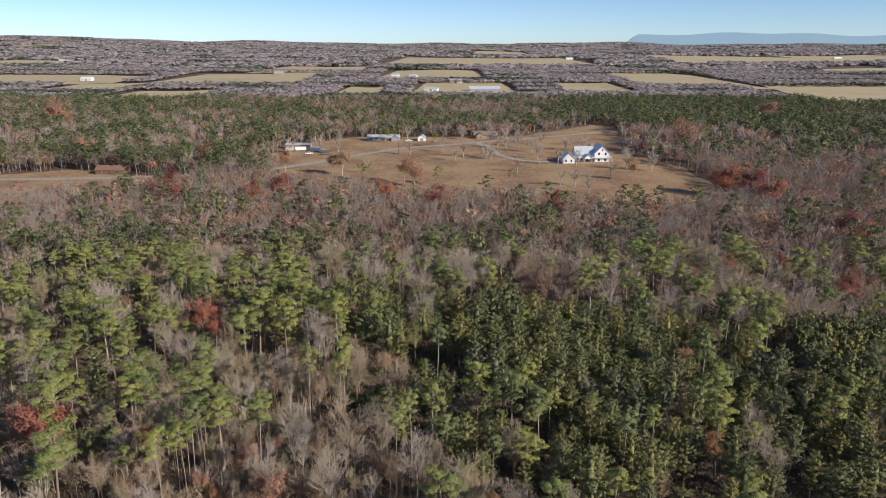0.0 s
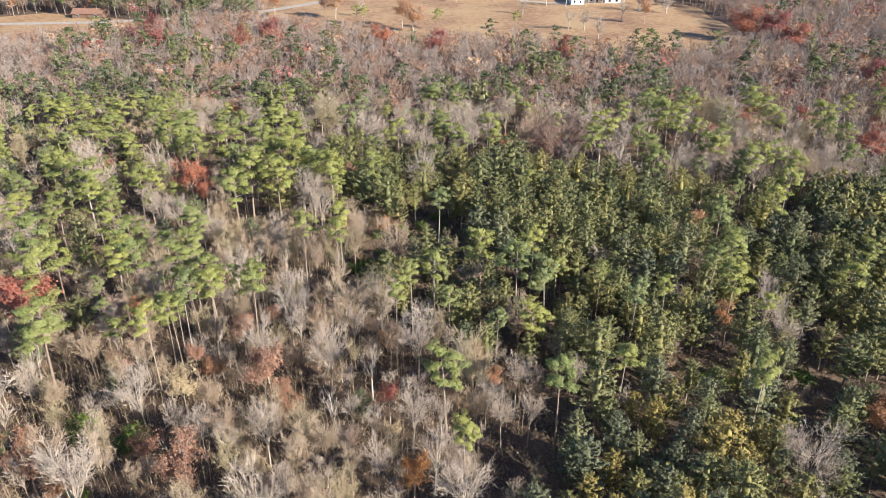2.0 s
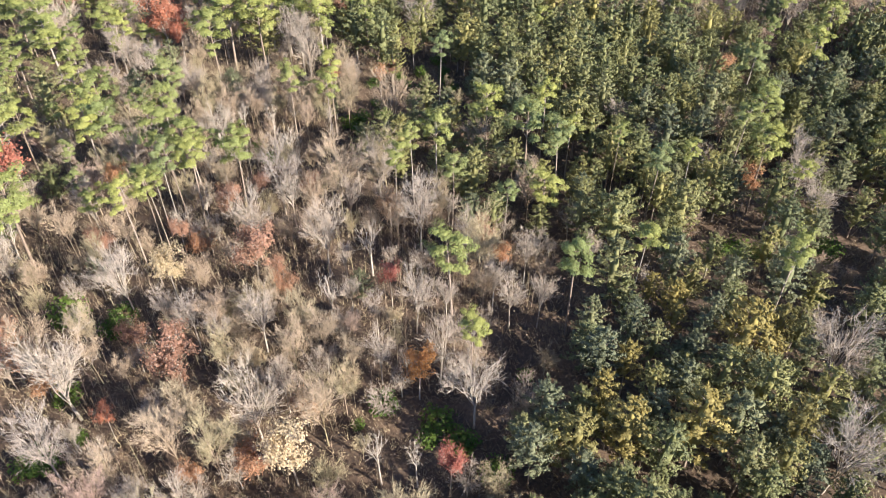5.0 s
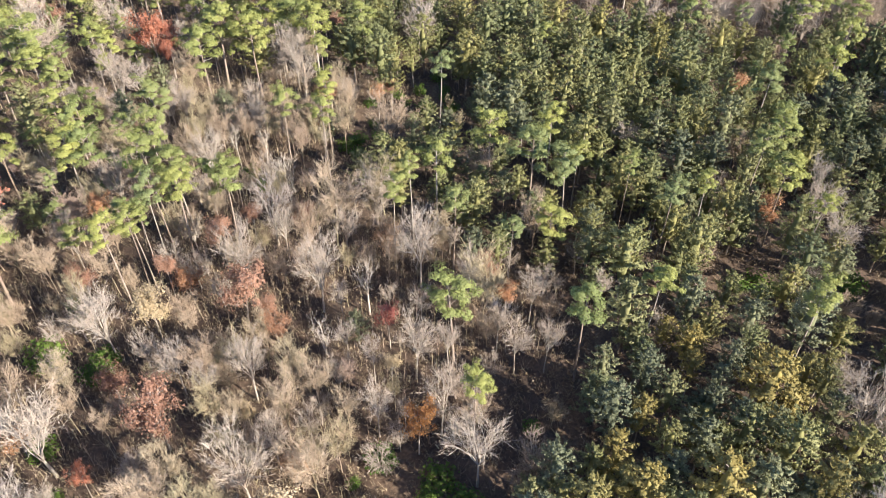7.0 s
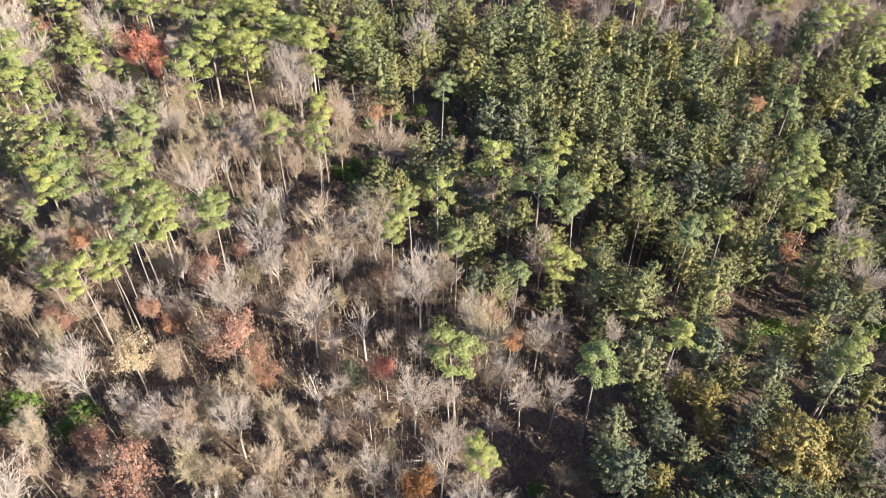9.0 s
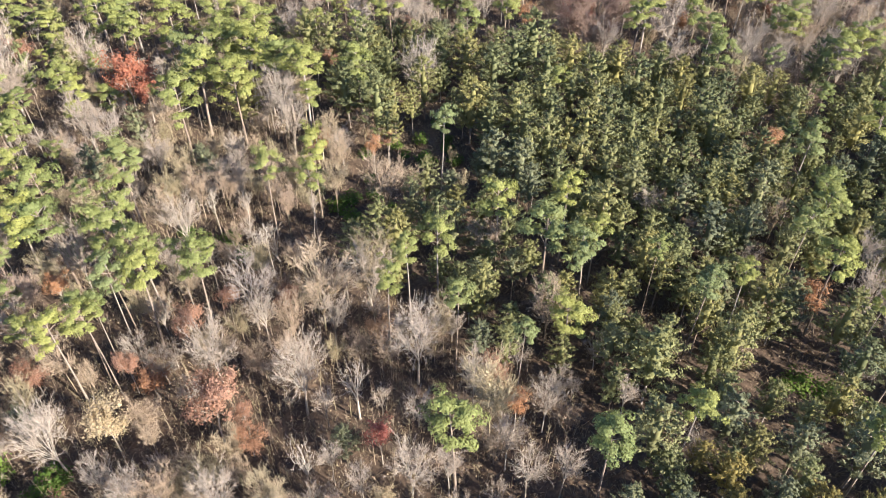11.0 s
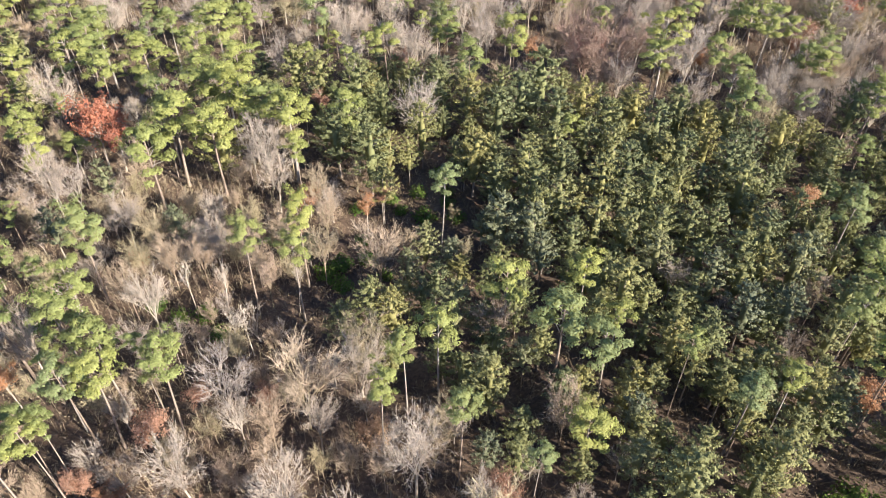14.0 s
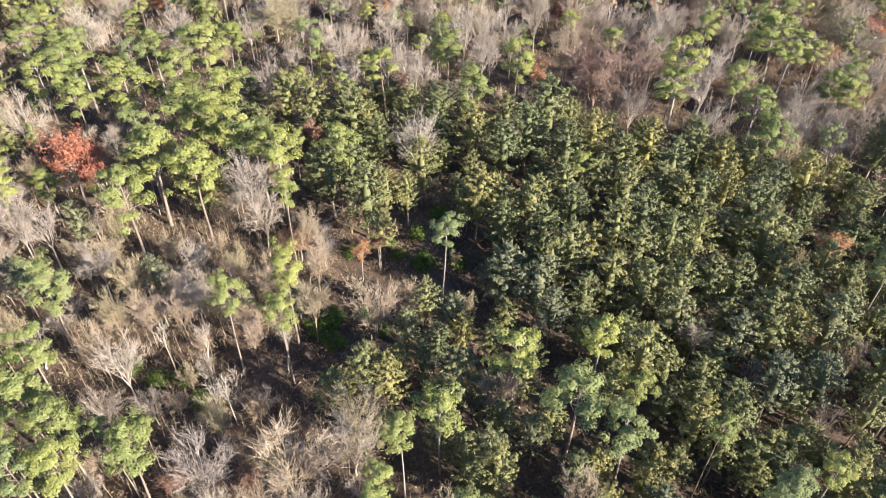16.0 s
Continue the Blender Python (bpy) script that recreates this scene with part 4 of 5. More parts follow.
# ---- brush and saplings on the forest floor ----
p = scatter(-120, 130, 40, 240, 1.6)
p = p[np.abs(p[:, 0]) < 0.63 * p[:, 1] + 15]
lush = inside(p[:, 0], p[:, 1], BARE_A) | inside(p[:, 0], p[:, 1], BARE_B)
p = p[(rng.random(len(p)) < np.where(lush, 0.95, 0.75))]
n = len(p)
ang = rng.uniform(0, 6.283, (n, 12))
foot = np.stack([np.repeat(p[:, :1], 12, 1) + np.cos(ang) * 0.35, np.repeat(p[:, 1:], 12, 1) + np.sin(ang) * 0.35, np.zeros((n, 12))], -1).reshape(-1, 3)
tip = foot + np.stack([np.cos(ang) * 1.0, np.sin(ang) * 1.0, rng.uniform(0.4, 1.9, (n, 12))], -1).reshape(-1, 3) * rng.uniform(0.5, 1.2, (n * 12, 1))
sv, sf = thorn(foot, tip, 0.03)
lv, lf = leaf_tris(foot[::2] * 0.4 + tip[::2] * 0.6 + rng.normal(0, 0.35, foot[::2].shape), 0.24)
bv, bf = merge([(sv, sf), (lv, lf)])
tagged(new("undergrowth", tri_mesh("undergrowth", bv, bf, M_BRUSH)), "dry brown brush and saplings on the forest floor", "undergrowth", kind="stuff")

# ---- thin saplings standing close in the leafless wood ----
p = scatter(-120, 60, 40, 240, 1.5)
wooded = inside(p[:, 0], p[:, 1], BARE_A) | inside(p[:, 0], p[:, 1], BARE_B)
gap = np.zeros(len(p), bool)
for g in GAPS:
    gap |= inside(p[:, 0], p[:, 1], g)
p = p[wooded & ~gap & (rng.random(len(p)) < 0.8)]
n = len(p)
tallness = rng.uniform(2.2, 5.2, (n, 1, 1))
top = np.concatenate([p + rng.normal(0, 0.25, (n, 2)), tallness[:, :, 0]], 1)
root_at = np.concatenate([p, np.zeros((n, 1))], 1)
share = rng.uniform(0.3, 1.0, (n, 18, 1))
fork_at = (root_at[:, None] * (1 - share) + top[:, None] * share)
spread_to = fork_at + unit(n * 18).reshape(n, 18, 3) * (0.55, 0.55, 0.15) + (0, 0, 0.55) * rng.uniform(0.6, 1.3, (n, 18, 1))
sv, sf = merge([thorn(root_at, top, 0.035), thorn(fork_at.reshape(-1, 3), spread_to.reshape(-1, 3), 0.018)])
tint = np.concatenate([np.repeat(np.arange(n) * 0.618 % 1, 3), np.repeat(np.arange(n) * 0.618 % 1, 54)])
tagged(new("saplings", tri_mesh("saplings", sv, sf, M_TANTWIG, tint)), "leafless grey-brown saplings crowding the forest floor", "saplings", kind="stuff")

# ---- middle distance ----
MID = {
    "pine": [make_pine(11, 0.66, 13.5, 2.8, True, 0.42) for _ in range(3)], "cedar": [make_cedar(200, 0.8) for _ in range(3)],
    "bare": [make_bare(11, 3.2, 10, 5, 4, 0, 0.24, 0.055, 1.0, 0.15, True)[:3] for _ in range(3)],
    "leafed": [make_leafed(110, 0.85, w=0.05, lean_wood=True) for _ in range(2)],
}


def tiny_evergreen(h=14.0, r=3.7, n=64):
    c = unit(n) * rng.uniform(0.5, 1, (n, 1)) * (r, r, h * 0.30) + (0, 0, h * 0.62)
    return tube([(0, 0, -0.5), (0, 0, h * 0.6)], (0.22, 0.12), 3), None, leaf_tris(c, 1.35, 0.45, 0, c - (0, 0, h * 0.5), 0.5)


def tiny_bare(h=12.5, r=3.6, n=64):
    a = np.repeat([[0.0, 0.0, h * 0.35]], n, 0) + rng.normal(size=(n, 3)) * (0.5, 0.5, h * 0.10)
    d = unit(n) * (r, r, h * 0.26)
    d[:, 2] = np.abs(d[:, 2]) + h * 0.14
    return tube([(0, 0, -0.5), (0, 0, h * 0.55)], (0.2, 0.1), 3), None, thorn(a, a + d, 0.2)


def tiny_leafed(h=10.5, r=3.0, n=40):
    c = unit(n) * rng.uniform(0.4, 1, (n, 1)) * (r, r, h * 0.3) + (0, 0, h * 0.62)
    return tube([(0, 0, -0.5), (0, 0, h * 0.6)], (0.2, 0.1), 3), None, leaf_tris(c, 1.5, 0.45, 0, c - (0, 0, h * 0.5), 0.5)


TINY = {"pine": [tiny_evergreen() for _ in range(4)], "cedar": [tiny_evergreen(11, 2.4, 30) for _ in range(3)], "bare": [tiny_bare() for _ in range(4)], "leafed": [tiny_leafed() for _ in range(2)]}

for key, rows in SPARE.items():
    lib, mw, mc, nominal, name, label, category, group = SPECIES[key]
    deep = [q for q in rows if abs(q[0]) > 0.63 * q[1] + 6 or q[1] < 50]
    join_trees(name + "_thicket", [q for q in rows if q not in deep], MID.get(lib, MID["bare"]) if lib not in ("shrub", "snag") else LIB[lib], mw, mc, nominal, "thicket: " + label, category)
    join_trees(name + "_thicket", deep, MID.get(lib, MID["bare"]), mw, mc, nominal, "thicket: " + label, category)

OPEN = [PASTURE, LAWN]


def open_ground(x, y):
    o = np.zeros(len(x), bool)
    for poly in OPEN:
        o |= inside(x, y, poly)
    for x0, x1, y0, y1 in FIELDS:
        o |= (x > x0) & (x < x1) & (y > y0) & (y < y1)
    return o


def kind_of(x, y):
    """Odds of each kind in the woods further off."""
    wave = float(noise.noise(Vector((x / 70, y / 90, 0.3)))) + 0.6 * float(noise.noise(Vector((x / 24, y / 30, 4.3))))
    green = 0.22
    if 120 < x < 250 and 380 < y < 640:
        green = 0.08
    elif y > 470 and x > 140:
        green = 0.62
    elif x < -120 and y > 420:
        green = 0.32
    elif y > 640:
        green = 0.32
    elif y < 255 and x < -20:
        green = 0.3
    elif y < 470:
        green = 0.05
    green = min(0.95, max(0.03, green + (0.14 if y < 400 else 0.42) * wave))
    u = rng.random()
    if u < green:
        return "pine" if rng.random() < 0.8 else "cedar"
    v = rng.random()
    return "bare" if v < 0.50 else "twiggy" if v < 0.90 else "russet" if v < 0.985 else "red"


p = np.concatenate([scatter(-330, 350, 236, 470, 4.7), scatter(-640, 640, 470, 960, 6.6)])
p = p[(np.abs(p[:, 0]) < 0.63 * p[:, 1] + 30) & ~open_ground(p[:, 0], p[:, 1])]
p = p[clear_of(p, 0.8) & (rng.random(len(p)) < 0.86)]
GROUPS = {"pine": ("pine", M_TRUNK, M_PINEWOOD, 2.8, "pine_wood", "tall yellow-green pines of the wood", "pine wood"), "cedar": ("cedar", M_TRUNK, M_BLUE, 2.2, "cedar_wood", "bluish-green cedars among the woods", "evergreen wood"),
          "bare": ("bare", M_GREYBARK, M_GREYBARK, 3.0, "bare_wood", "leafless pale grey broadleaf wood", "bare wood"), "twiggy": ("bare", M_DUN, M_DUN, 3.0, "twiggy_wood", "leafless tan-brown broadleaf wood", "bare wood"),
          "russet": ("leafed", M_TWIG, M_RUSSET, 3.0, "russet_wood", "oaks with dry russet leaves among the woods", "autumn wood"), "red": ("leafed", M_TWIG, M_RED, 3.0, "red_wood", "trees with red autumn leaves among the woods", "autumn wood")}
bins = {}
for x, y in p:
    bins.setdefault((kind_of(x, y), y < 470), []).append((x, y, rng.uniform(2.5, 3.9)))
for (key, close), rows in bins.items():
    lib, mw, mc, nominal, name, label, category = GROUPS[key]
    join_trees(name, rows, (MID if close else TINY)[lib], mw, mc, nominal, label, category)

p = scatter(-150, 160, -70, 34, 6.2)
for key in ("pine", "bare", "twiggy", "cedar"):
    lib, mw, mc, nominal, name, label, category = GROUPS[key]
    some = p[(np.arange(len(p)) * 7 % 10 // 2.5).astype(int) == ["pine", "bare", "twiggy", "cedar"].index(key)]
    join_trees(name, [(x, y, 2.6) for x, y in some], MID[lib], mw, mc, nominal, label, category)

# ---- far woods ----


def far_woods(name, p, height, width, material, label, count):
    """Woods so far off that a tree is a few ragged tufts."""
    n = len(p)
    s = rng.uniform(0.6, 1.35, (n, 1, 1))
    o = unit(n * count).reshape(n, count, 3)
    o[..., 2] = np.abs(o[..., 2])
    c = np.concatenate([p, hill(p[:, 0], p[:, 1])[:, None]], 1)[:, None, :] + (0, 0, 0.35 * height) + o * s * rng.uniform(0.45, 1, (n, count, 1)) * (width, width, 0.36 * height)
    v, f = leaf_tris(c.reshape(-1, 3), width * 0.9, 0.45, 0.0, o.reshape(-1, 3) * 0.6 + (0, 0, 0.9), 0.22)
    tint = np.repeat(rng.random(n), count * 3)
    tagged(new(name, tri_mesh(name, v, f, material, tint)), label, "far woods", kind="stuff")


p1, p2 = scatter(-1150, 1150, 960, 1750, 9.0), scatter(-3300, 3300, 1750, 4800, 24.0)
for p, hgt, wid, many in ((p1, 11, 5.2, 18), (p2, 12, 14.0, 16)):
    p = p[(np.abs(p[:, 0]) < 0.64 * p[:, 1] + 40) & ~open_ground(p[:, 0], p[:, 1])]
    thin = np.array([float(noise.noise(Vector((x / 260, y / 200, 9.1)))) for x, y in p])
    hue = np.array([float(noise.noise(Vector((x / 180, y / 60, 2.1)))) for x, y in p])
    p, hue = p[thin > -0.42], hue[thin > -0.42]
    far_woods("bare_woodland", p[hue <= 0.22], hgt, wid, M_FARWOOD, "distant leafless woodland, its grey-brown paled by painted haze", many)
    far_woods("evergreen_woodland", p[hue > 0.22], hgt, wid, M_FARPINE, "distant dark evergreen woodland", many)

# ---- farmstead ----


def plain(name, colour, rough=0.6, metal=0.0, wear=0.12):
    m, t, b, out = nodes_of(name)
    g, n = t.nodes.new("ShaderNodeNewGeometry"), t.nodes.new("ShaderNodeTexNoise")
    n.inputs["Scale"].default_value, n.inputs["Detail"].default_value = 0.8, 6
    t.links.new(g.outputs["Position"], n.inputs["Vector"])
    lo, hi = [tuple(min(1, q * k) for q in colour) for k in (1 - wear, 1 + wear)]
    r = ramp(t, n.outputs[0], [(0.3, lo), (0.7, hi)])
    t.links.new(r.outputs[0], b.inputs["Base Color"])
    b.inputs["Roughness"].default_value, b.inputs["Metallic"].default_value = rough, metal
    return m


M_WHITE = plain("white_siding", (0.78, 0.78, 0.76), 0.6, 0, 0.05)
M_METAL = plain("pale_metal_roof", (0.60, 0.63, 0.68), 0.4, 0.15)
M_PALEROOF = plain("pale_roof", (0.46, 0.46, 0.45), 0.6)
M_SHINGLE = plain("brown_shingle", (0.22, 0.17, 0.13), 0.9)
M_BROWNWALL = plain("brown_boards", (0.16, 0.10, 0.07), 0.85)
M_TANWALL = plain("tan_brick", (0.36, 0.27, 0.20), 0.85)
M_GREYWALL = plain("grey_siding", (0.30, 0.31, 0.33), 0.7)
M_GLASS = plain("window_glass", (0.03, 0.04, 0.05), 0.08)
M_DOOR = plain("dark_door", (0.10, 0.06, 0.04), 0.5)
M_POLE = plain("pole_wood", (0.20, 0.15, 0.11), 0.9)
M_TYRE = plain("rubber", (0.02, 0.02, 0.02), 0.8)
M_BLUECAR = plain("blue_paint", (0.10, 0.16, 0.26), 0.3)


def part(name, v, f, material, parent, label=""):
    """A mesh from vertices and faces of any size, as a part of a thing."""
    me = bpy.data.meshes.new(name)
    me.from_pydata([tuple(q) for q in v], [], [tuple(q) for q in f])
    bm = bmesh.new()
    bm.from_mesh(me)
    bmesh.ops.recalc_face_normals(bm, faces=bm.faces[:])
    bm.to_mesh(me)
    bm.free()
    me.materials.append(material)
    ob = new(name, me)
    ob.parent = parent
    return tagged(ob, label)


BOX_F = [(0, 1, 2, 3), (4, 7, 6, 5), (0, 4, 5, 1), (1, 5, 6, 2), (2, 6, 7, 3), (3, 7, 4, 0)]


def box_v(x0, x1, y0, y1, z0, z1):
    return [(x0, y0, z0), (x1, y0, z0), (x1, y1, z0), (x0, y1, z0), (x0, y0, z1), (x1, y0, z1), (x1, y1, z1), (x0, y1, z1)]


def wing(parent, x0, x1, y0, y1, eave, ridge, along, wall, roof, z0=-0.1, over=0.45):
    """Gabled wing: walls up to the gables and two roof slabs with overhang, ridge along x or y."""
    if along == "x":
        m = (y0 + y1) / 2
        v = box_v(x0, x1, y0, y1, z0, eave) + [(x0, m, ridge), (x1, m, ridge)]
        f = [(0, 1, 2, 3), (0, 4, 5, 1), (2, 6, 7, 3), (1, 5, 9, 6, 2), (3, 7, 8, 4, 0), (4, 8, 9, 5), (6, 9, 8, 7)]
        eaves = ((y0, -1), (y1, 1))
    else:
        m = (x0 + x1) / 2
        v = box_v(x0, x1, y0, y1, z0, eave) + [(m, y0, ridge), (m, y1, ridge)]
        f = [(0, 1, 2, 3), (1, 5, 6, 2), (3, 7, 4, 0), (0, 4, 8, 5, 1), (2, 6, 9, 7, 3), (4, 7, 9, 8), (5, 8, 9, 6)]
        eaves = ((x0, -1), (x1, 1))
    part("wall", v, f, wall, parent)
    for e, s in eaves:
        slope = (ridge - eave) / abs(e - m)
        oe, oz = e + s * over, eave - slope * over
        a, b = (x0 - over, x1 + over) if along == "x" else (y0 - over, y1 + over)
        q = []
        for lift in (0.03, 0.18):
            for u, w_, z in ((a, oe, oz), (b, oe, oz), (b, m, ridge), (a, m, ridge)):
                q.append((u, w_, z + lift) if along == "x" else (w_, u, z + lift))
        part("roof", q, BOX_F, roof, parent)


def window(parent, x, y, z, w_, h, facing="y"):
    """Framed window on a wall that faces -y or, with facing x, +x or -x."""
    def b(a0, a1, d0, d1, c0, c1):
        return box_v(a0, a1, y - d1, y - d0, c0, c1) if facing == "y" else box_v(x + d0, x + d1, a0, a1, c0, c1)
    c = x if facing == "y" else y
    fr = part("window", b(c - w_ / 2 - 0.1, c + w_ / 2 + 0.1, 0.004, 0.06, z - 0.1, z + h + 0.1), BOX_F, M_WHITE, parent)
    part("pane", b(c - w_ / 2, c + w_ / 2, 0.064, 0.075, z, z + h), BOX_F, M_GLASS, fr)


def door(parent, x, y, w_=1.0, h=2.05, material=None):
    part("door", box_v(x - w_ / 2, x + w_ / 2, y - 0.07, y - 0.004, 0, h), BOX_F, material or M_DOOR, parent)


farmhouse = tagged(new("farmhouse"), "large white two-storey farmhouse with grey metal gabled roofs", "house")
wing(farmhouse, 98, 107.5, 474, 490, 6.0, 10.6, "y", M_WHITE, M_METAL)
wing(farmhouse, 86, 97.9, 477, 489, 4.6, 9.2, "x", M_WHITE, M_METAL)
wing(farmhouse, 76.5, 84, 469, 481, 3.4, 6.6, "y", M_WHITE, M_METAL)
wing(farmhouse, 84.1, 85.9, 476, 482, 2.8, 4.2, "x", M_WHITE, M_METAL)
wing(farmhouse, 91, 96, 471.2, 476.4, 3.0, 5.6, "y", M_WHITE, M_METAL, 2.7)
part("porch_roof", [(87, 472.6, 2.9), (109.4, 472.6, 2.9), (109.4, 476.9, 3.9), (87, 476.9, 3.9), (87, 472.6, 3.06), (109.4, 472.6, 3.06), (109.4, 476.9, 4.06), (87, 476.9, 4.06)], BOX_F, M_METAL, farmhouse)
part("porch_floor", box_v(87, 109.4, 472.4, 473.9, -0.05, 0.4), BOX_F, M_TANWALL, farmhouse)
for x in (87.4, 91.2, 95.8, 99.5, 103, 106.4, 109.2):
    part("porch_post", box_v(x - 0.12, x + 0.12, 472.7, 472.94, 0.4, 2.92), BOX_F, M_WHITE, farmhouse)
part("chimney", box_v(97.0, 98.6, 484, 485.4, 8.0, 11.2), BOX_F, M_TANWALL, farmhouse)
for x in (100.6, 104.9):
    window(farmhouse, x, 474, 4.7, 1.2, 1.7)
    window(farmhouse, x, 474, 0.9, 1.4, 1.6)
window(farmhouse, 102.75, 474, 7.4, 0.9, 1.1)
for x in (78.5, 82.0):
    window(farmhouse, x, 469, 1.0, 1.0, 1.5)
for x in (87.8, 90.0, 96.4):
    window(farmhouse, x, 477, 0.9, 1.2, 1.6)
door(farmhouse, 93.5, 477, 1.1)

long_house = tagged(new("long_house"), "long low single-storey house with a pale roof", "house")
wing(long_house, -61, -36, 580, 588, 2.7, 4.4, "x", M_GREYWALL, M_PALEROOF)
wing(long_house, -42, -35.9, 577.5, 587, 2.75, 4.5, "y", M_GREYWALL, M_PALEROOF)
for x in (-58, -54, -50, -45.5):
    window(long_house, x, 580, 0.9, 1.4, 1.2)
door(long_house, -48, 580)
shed = tagged(new("white_shed"), "small white gabled shed beside the long house", "shed")
wing(shed, -21, -15, 578, 586, 3.0, 4.8, "y", M_WHITE, M_PALEROOF)
door(shed, -18, 578, 2.4, 2.4, M_GREYWALL)
tan_house = tagged(new("tan_house"), "tan brick house with a brown shingle roof", "house")
wing(tan_house, 24, 43, 596, 605, 2.8, 5.6, "x", M_TANWALL, M_SHINGLE)
wing(tan_house, 26, 32, 592.5, 600, 2.8, 5.0, "y", M_TANWALL, M_SHINGLE)
for x in (29, 35.5, 40):
    window(tan_house, x, 592.5 if x < 32 else 596, 0.9, 1.4, 1.2)
door(tan_house, 37.7, 596)
cabin = tagged(new("brown_cabin"), "dark brown cabin with a rusty roof among bare trees", "cabin")
wing(cabin, -205, -188, 424, 432, 2.7, 4.8, "x", M_BROWNWALL, plain("rusty_roof", (0.24, 0.13, 0.09), 0.8))
for x in (-202, -192):
    window(cabin, x, 424, 0.9, 1.3, 1.2)
door(cabin, -197, 424)
yard_house = tagged(new("yard_house"), "weathered tan outbuilding with a flat pale roof behind parked vehicles", "outbuilding")
wing(yard_house, -116, -98, 532, 540, 3.0, 4.0, "x", M_TANWALL, M_PALEROOF)
door(yard_house, -107, 532, 3, 2.6, M_GREYWALL)


def trailer(x, y, length, h, material, label, turn):
    """Box trailer on wheels."""
    t = tagged(new("trailer"), label, "trailer", "trailers of the yard")
    part("body", box_v(-length / 2, length / 2, -1.2, 1.2, 0.7, h), BOX_F, material, t)
    part("roof_cap", box_v(-length / 2 + 0.1, length / 2 - 0.1, -1.1, 1.1, h, h + 0.12), BOX_F, M_PALEROOF, t)
    part("hitch", box_v(length / 2, length / 2 + 1.2, -0.08, 0.08, 0.5, 0.62), BOX_F, M_TYRE, t)
    for sx in (-0.6, 0.6):
        for sy in (-1.25, 1.25):
            v, f = tube([(sx, sy - 0.12, 0.36), (sx, sy + 0.12, 0.36)], (0.36, 0.36), 12)
            part("wheel", v, [*[tuple(q) for q in f], tuple(range(12)), tuple(range(12, 24))], M_TYRE, t)
    t.matrix_world = pose(x, y, 0.1, 0, 0, turn)


def pickup(x, y, turn, material, label):
    """Parked vehicle: lower body, cab, glass and four wheels."""
    t = tagged(new("pickup_truck"), label, "vehicle", "parked vehicles")
    part("body", box_v(-2.7, 2.7, -0.95, 0.95, 0.5, 1.1), BOX_F, material, t)
    part("cab", [(-0.9, -0.85, 1.1), (1.4, -0.85, 1.1), (1.4, 0.85, 1.1), (-0.9, 0.85, 1.1), (-0.7, -0.75, 1.85), (0.8, -0.75, 1.85), (0.8, 0.75, 1.85), (-0.7, 0.75, 1.85)], BOX_F, material, t)
    part("side_glass", box_v(-0.6, 0.85, -0.87, 0.87, 1.25, 1.65), BOX_F, M_GLASS, t)
    for sx in (-1.7, 1.7):
        for sy in (-0.9, 0.9):
            v, f = tube([(sx, sy - 0.13, 0.38), (sx, sy + 0.13, 0.38)], (0.38, 0.38), 12)
            part("wheel", v, [*[tuple(q) for q in f], tuple(range(12)), tuple(range(12, 24))], M_TYRE, t)
    t.matrix_world = pose(x, y, 0.1, 0, 0, turn)


trailer(-103, 522, 7.5, 3.0, M_WHITE, "white camper trailer parked in the yard", 12)
trailer(-92, 520, 8, 3.0, M_BLUECAR, "blue box trailer parked in the yard", -8)
trailer(-111, 519, 7, 2.6, M_GREYWALL, "grey box trailer parked in the yard", 35)
trailer(-84, 514, 6, 2.4, M_BROWNWALL, "dark brown box trailer parked in the yard", 4)
pickup(-94, 505, 8, M_WHITE, "white pickup truck parked at the roadside yard")
pickup(-83, 505, 20, M_BLUECAR, "dark blue car parked at the roadside yard")
pickup(-8, 572, 60, M_GREYWALL, "grey car parked by the white shed")
pickup(-28, 574, 15, M_WHITE, "white car parked by the long house")


def pole(x, y):
    t = tagged(new("utility_pole"), "tall wooden utility pole with a crossarm", "utility pole", "poles along the road")
    v, f = tube([(0, 0, -0.3), (0, 0, 5), (0, 0, 10.5)], (0.16, 0.14, 0.10), 8)
    part("post", v, [*[tuple(q) for q in f], tuple(range(16, 24))], M_POLE, t)
    part("crossarm", box_v(-1.2, 1.2, -0.06, 0.06, 9.7, 9.85), BOX_F, M_POLE, t)
    for sx in (-1.1, 0, 1.1):
        part("insulator", box_v(sx - 0.05, sx + 0.05, -0.05, 0.05, 9.85, 10.05), BOX_F, M_GREYWALL, t)
    t.matrix_world = pose(x, y, 0, 0, 0, 30)


for x, y in ((-32, 509), (24, 562), (-60, 479), (82, 600)):
    pole(x, y)

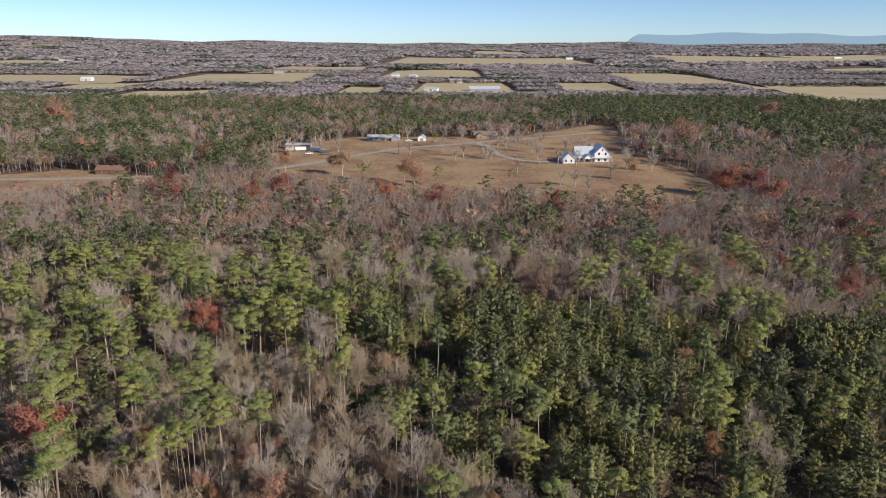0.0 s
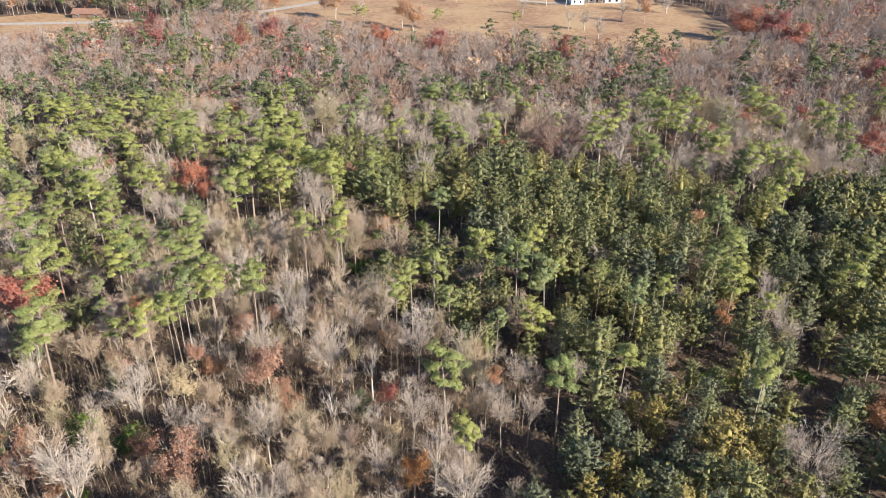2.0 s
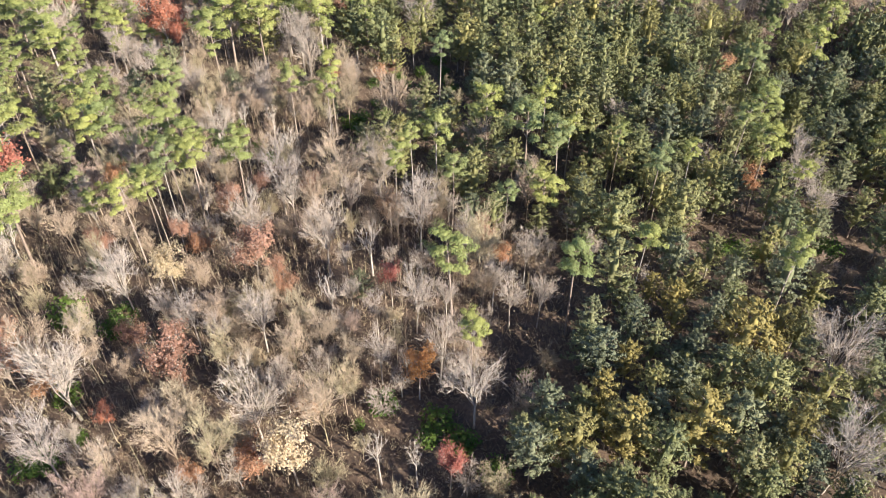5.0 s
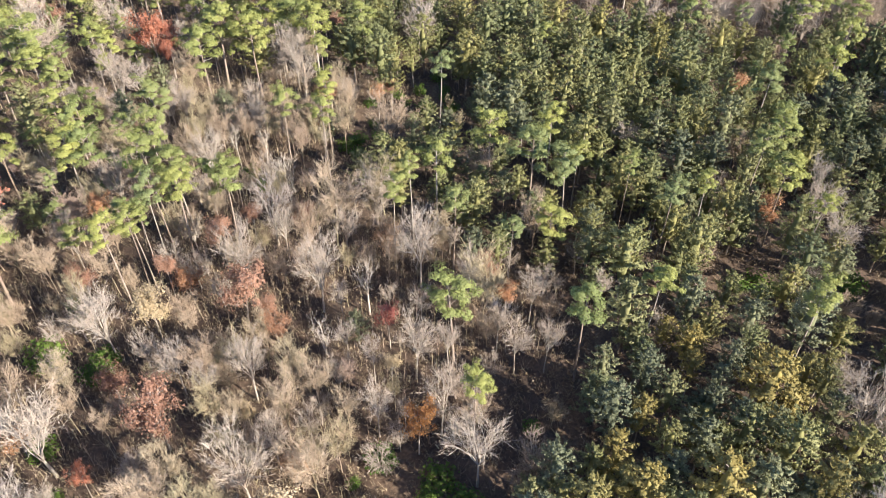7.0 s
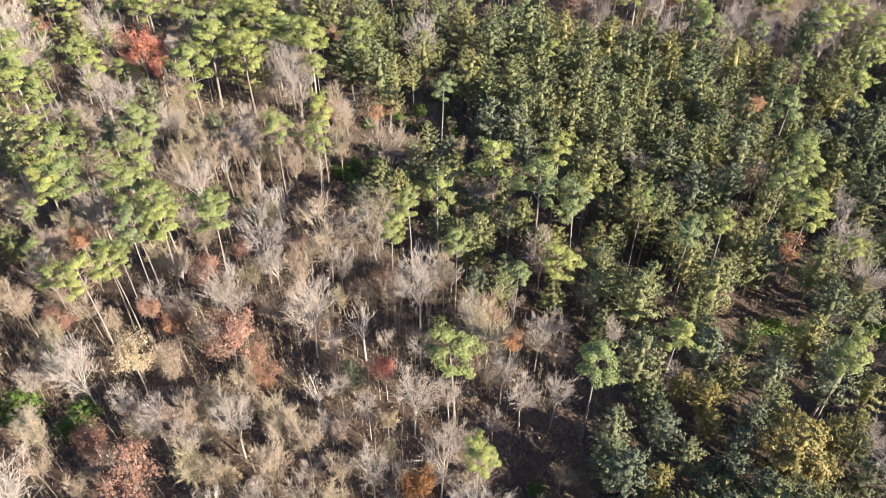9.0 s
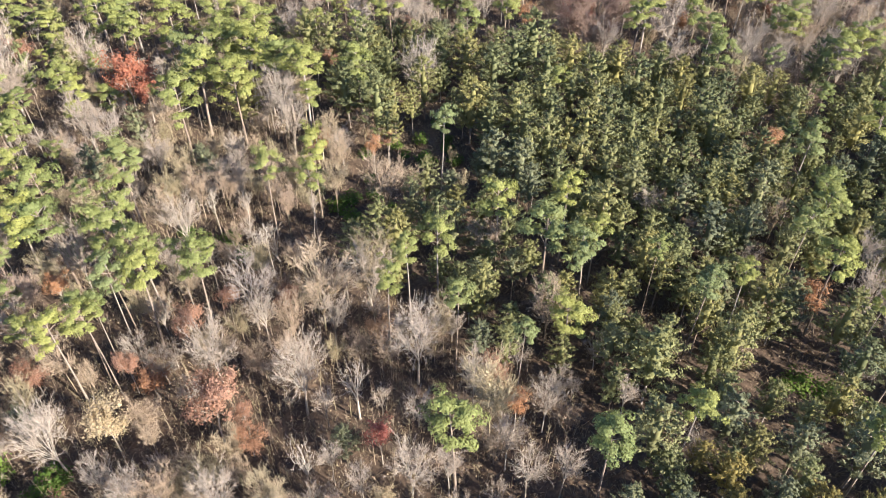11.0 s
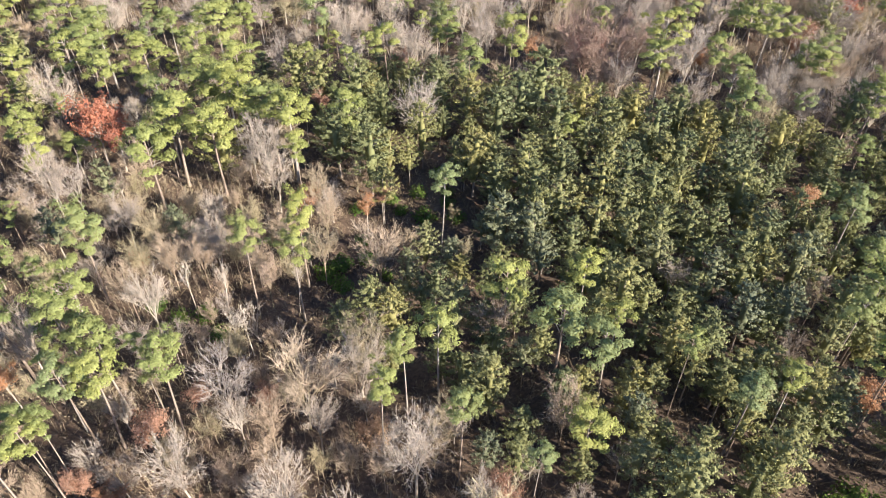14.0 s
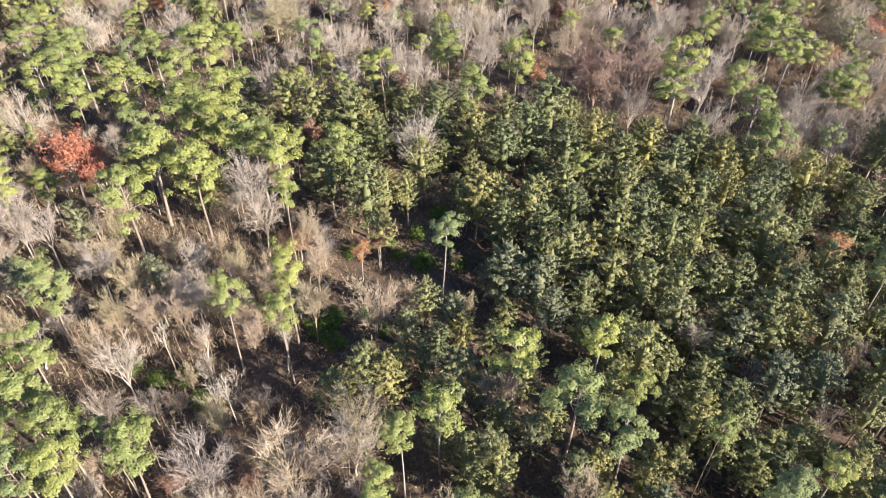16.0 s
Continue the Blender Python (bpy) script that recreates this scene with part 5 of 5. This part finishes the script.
# open-grown bare trees in the pasture, and autumn trees at its edge
WEST_TREES = ((-1, 518, 3.2), (7, 479, 2.6), (13, 496, 3.4), (28, 492, 4.0), (31, 484, 3.2), (62, 487, 3.8), (72, 462, 3.4), (71, 391, 3.6), (112, 447, 4.2), (84, 462, 3.0), (61, 464, 2.4), (74, 368, 3.2), (62, 519, 4.0), (39, 541, 4.4), (45, 533, 4.0), (63, 391, 3.0), (44, 436, 2.8))
EAST_TREES = ((-24, 504, 3.0), (55, 548, 4.4), (72, 556, 4.4), (88, 530, 4.2), (100, 520, 4.6), (118, 470, 4.0), (126, 440, 4.2), (95, 415, 3.2), (-46, 429, 2.6), (-108, 510, 4.0), (-90, 526, 4.4), (-76, 520, 3.8), (-30, 592, 4.6), (-66, 590, 4.0), (14, 590, 4.4), (50, 590, 4.2), (-118, 500, 3.6))
for x, y, r in WEST_TREES + EAST_TREES:
    plant("broad", x, y, r, 0.1, 0.66 + 0.12 * rng.random())
for x, y, r in ((-66, 425, 3.0), (-22, 398, 3.6), (-95, 432, 3.0), (106, 408, 2.8)):
    plant("russet", x, y, r, 0.1)
for x, y in ((-50, 572), (-44, 571), (-40, 572), (-7, 545), (-46, 405), (-42, 402), (-4, 392), (36, 388)):
    plant("pine", x, y, 2.4, 0.1, 0.55)


def barn(x, y, length, deep, h, wall, roof, label, turn=0):
    t = tagged(new("barn"), label, "barn", "distant farm buildings")
    wing(t, -length / 2, length / 2, -deep / 2, deep / 2, h, h + deep * 0.25, "x", wall, roof)
    door(t, 0, -deep / 2, 4, 3.2, M_GREYWALL)
    for sx in (-0.3, 0.3):
        window(t, sx * length, -deep / 2, 1.2, 1.6, 1.2)
    t.matrix_world = pose(x, y, float(hill(x, y)) + 1.0, 0, 0, turn)


for x, y, L, D, h, wall, roof, label in (
        (-640, 1338, 20, 10, 4, M_WHITE, M_WHITE, "white barn with a white roof in a far field"), (-95, 1450, 16, 10, 5, M_WHITE, M_PALEROOF, "white house on a distant farm"),
        (-20, 1120, 20, 10, 4, M_WHITE, M_PALEROOF, "white long barn at the edge of a field"), (60, 1125, 46, 14, 4, M_GREYWALL, M_METAL, "long grey metal poultry barn"),
        (-345, 1560, 20, 12, 7, M_GREYWALL, M_SHINGLE, "grey house in a hay field"), (-60, 1440, 14, 9, 4, M_WHITE, M_METAL, "small white farm shed far off"),
        (20, 1310, 22, 10, 4, M_WHITE, M_PALEROOF, "white barn among far trees"), (380, 2300, 20, 10, 4, M_WHITE, M_WHITE, "white barn on a far hillside"),
        (1300, 2500, 26, 10, 4, M_WHITE, M_WHITE, "white farm building on far pasture"), (-1050, 2080, 26, 10, 4, M_WHITE, M_WHITE, "white farm building on a far rise")):
    barn(x, y, L, D, h, wall, roof, label, rng.uniform(-12, 12))
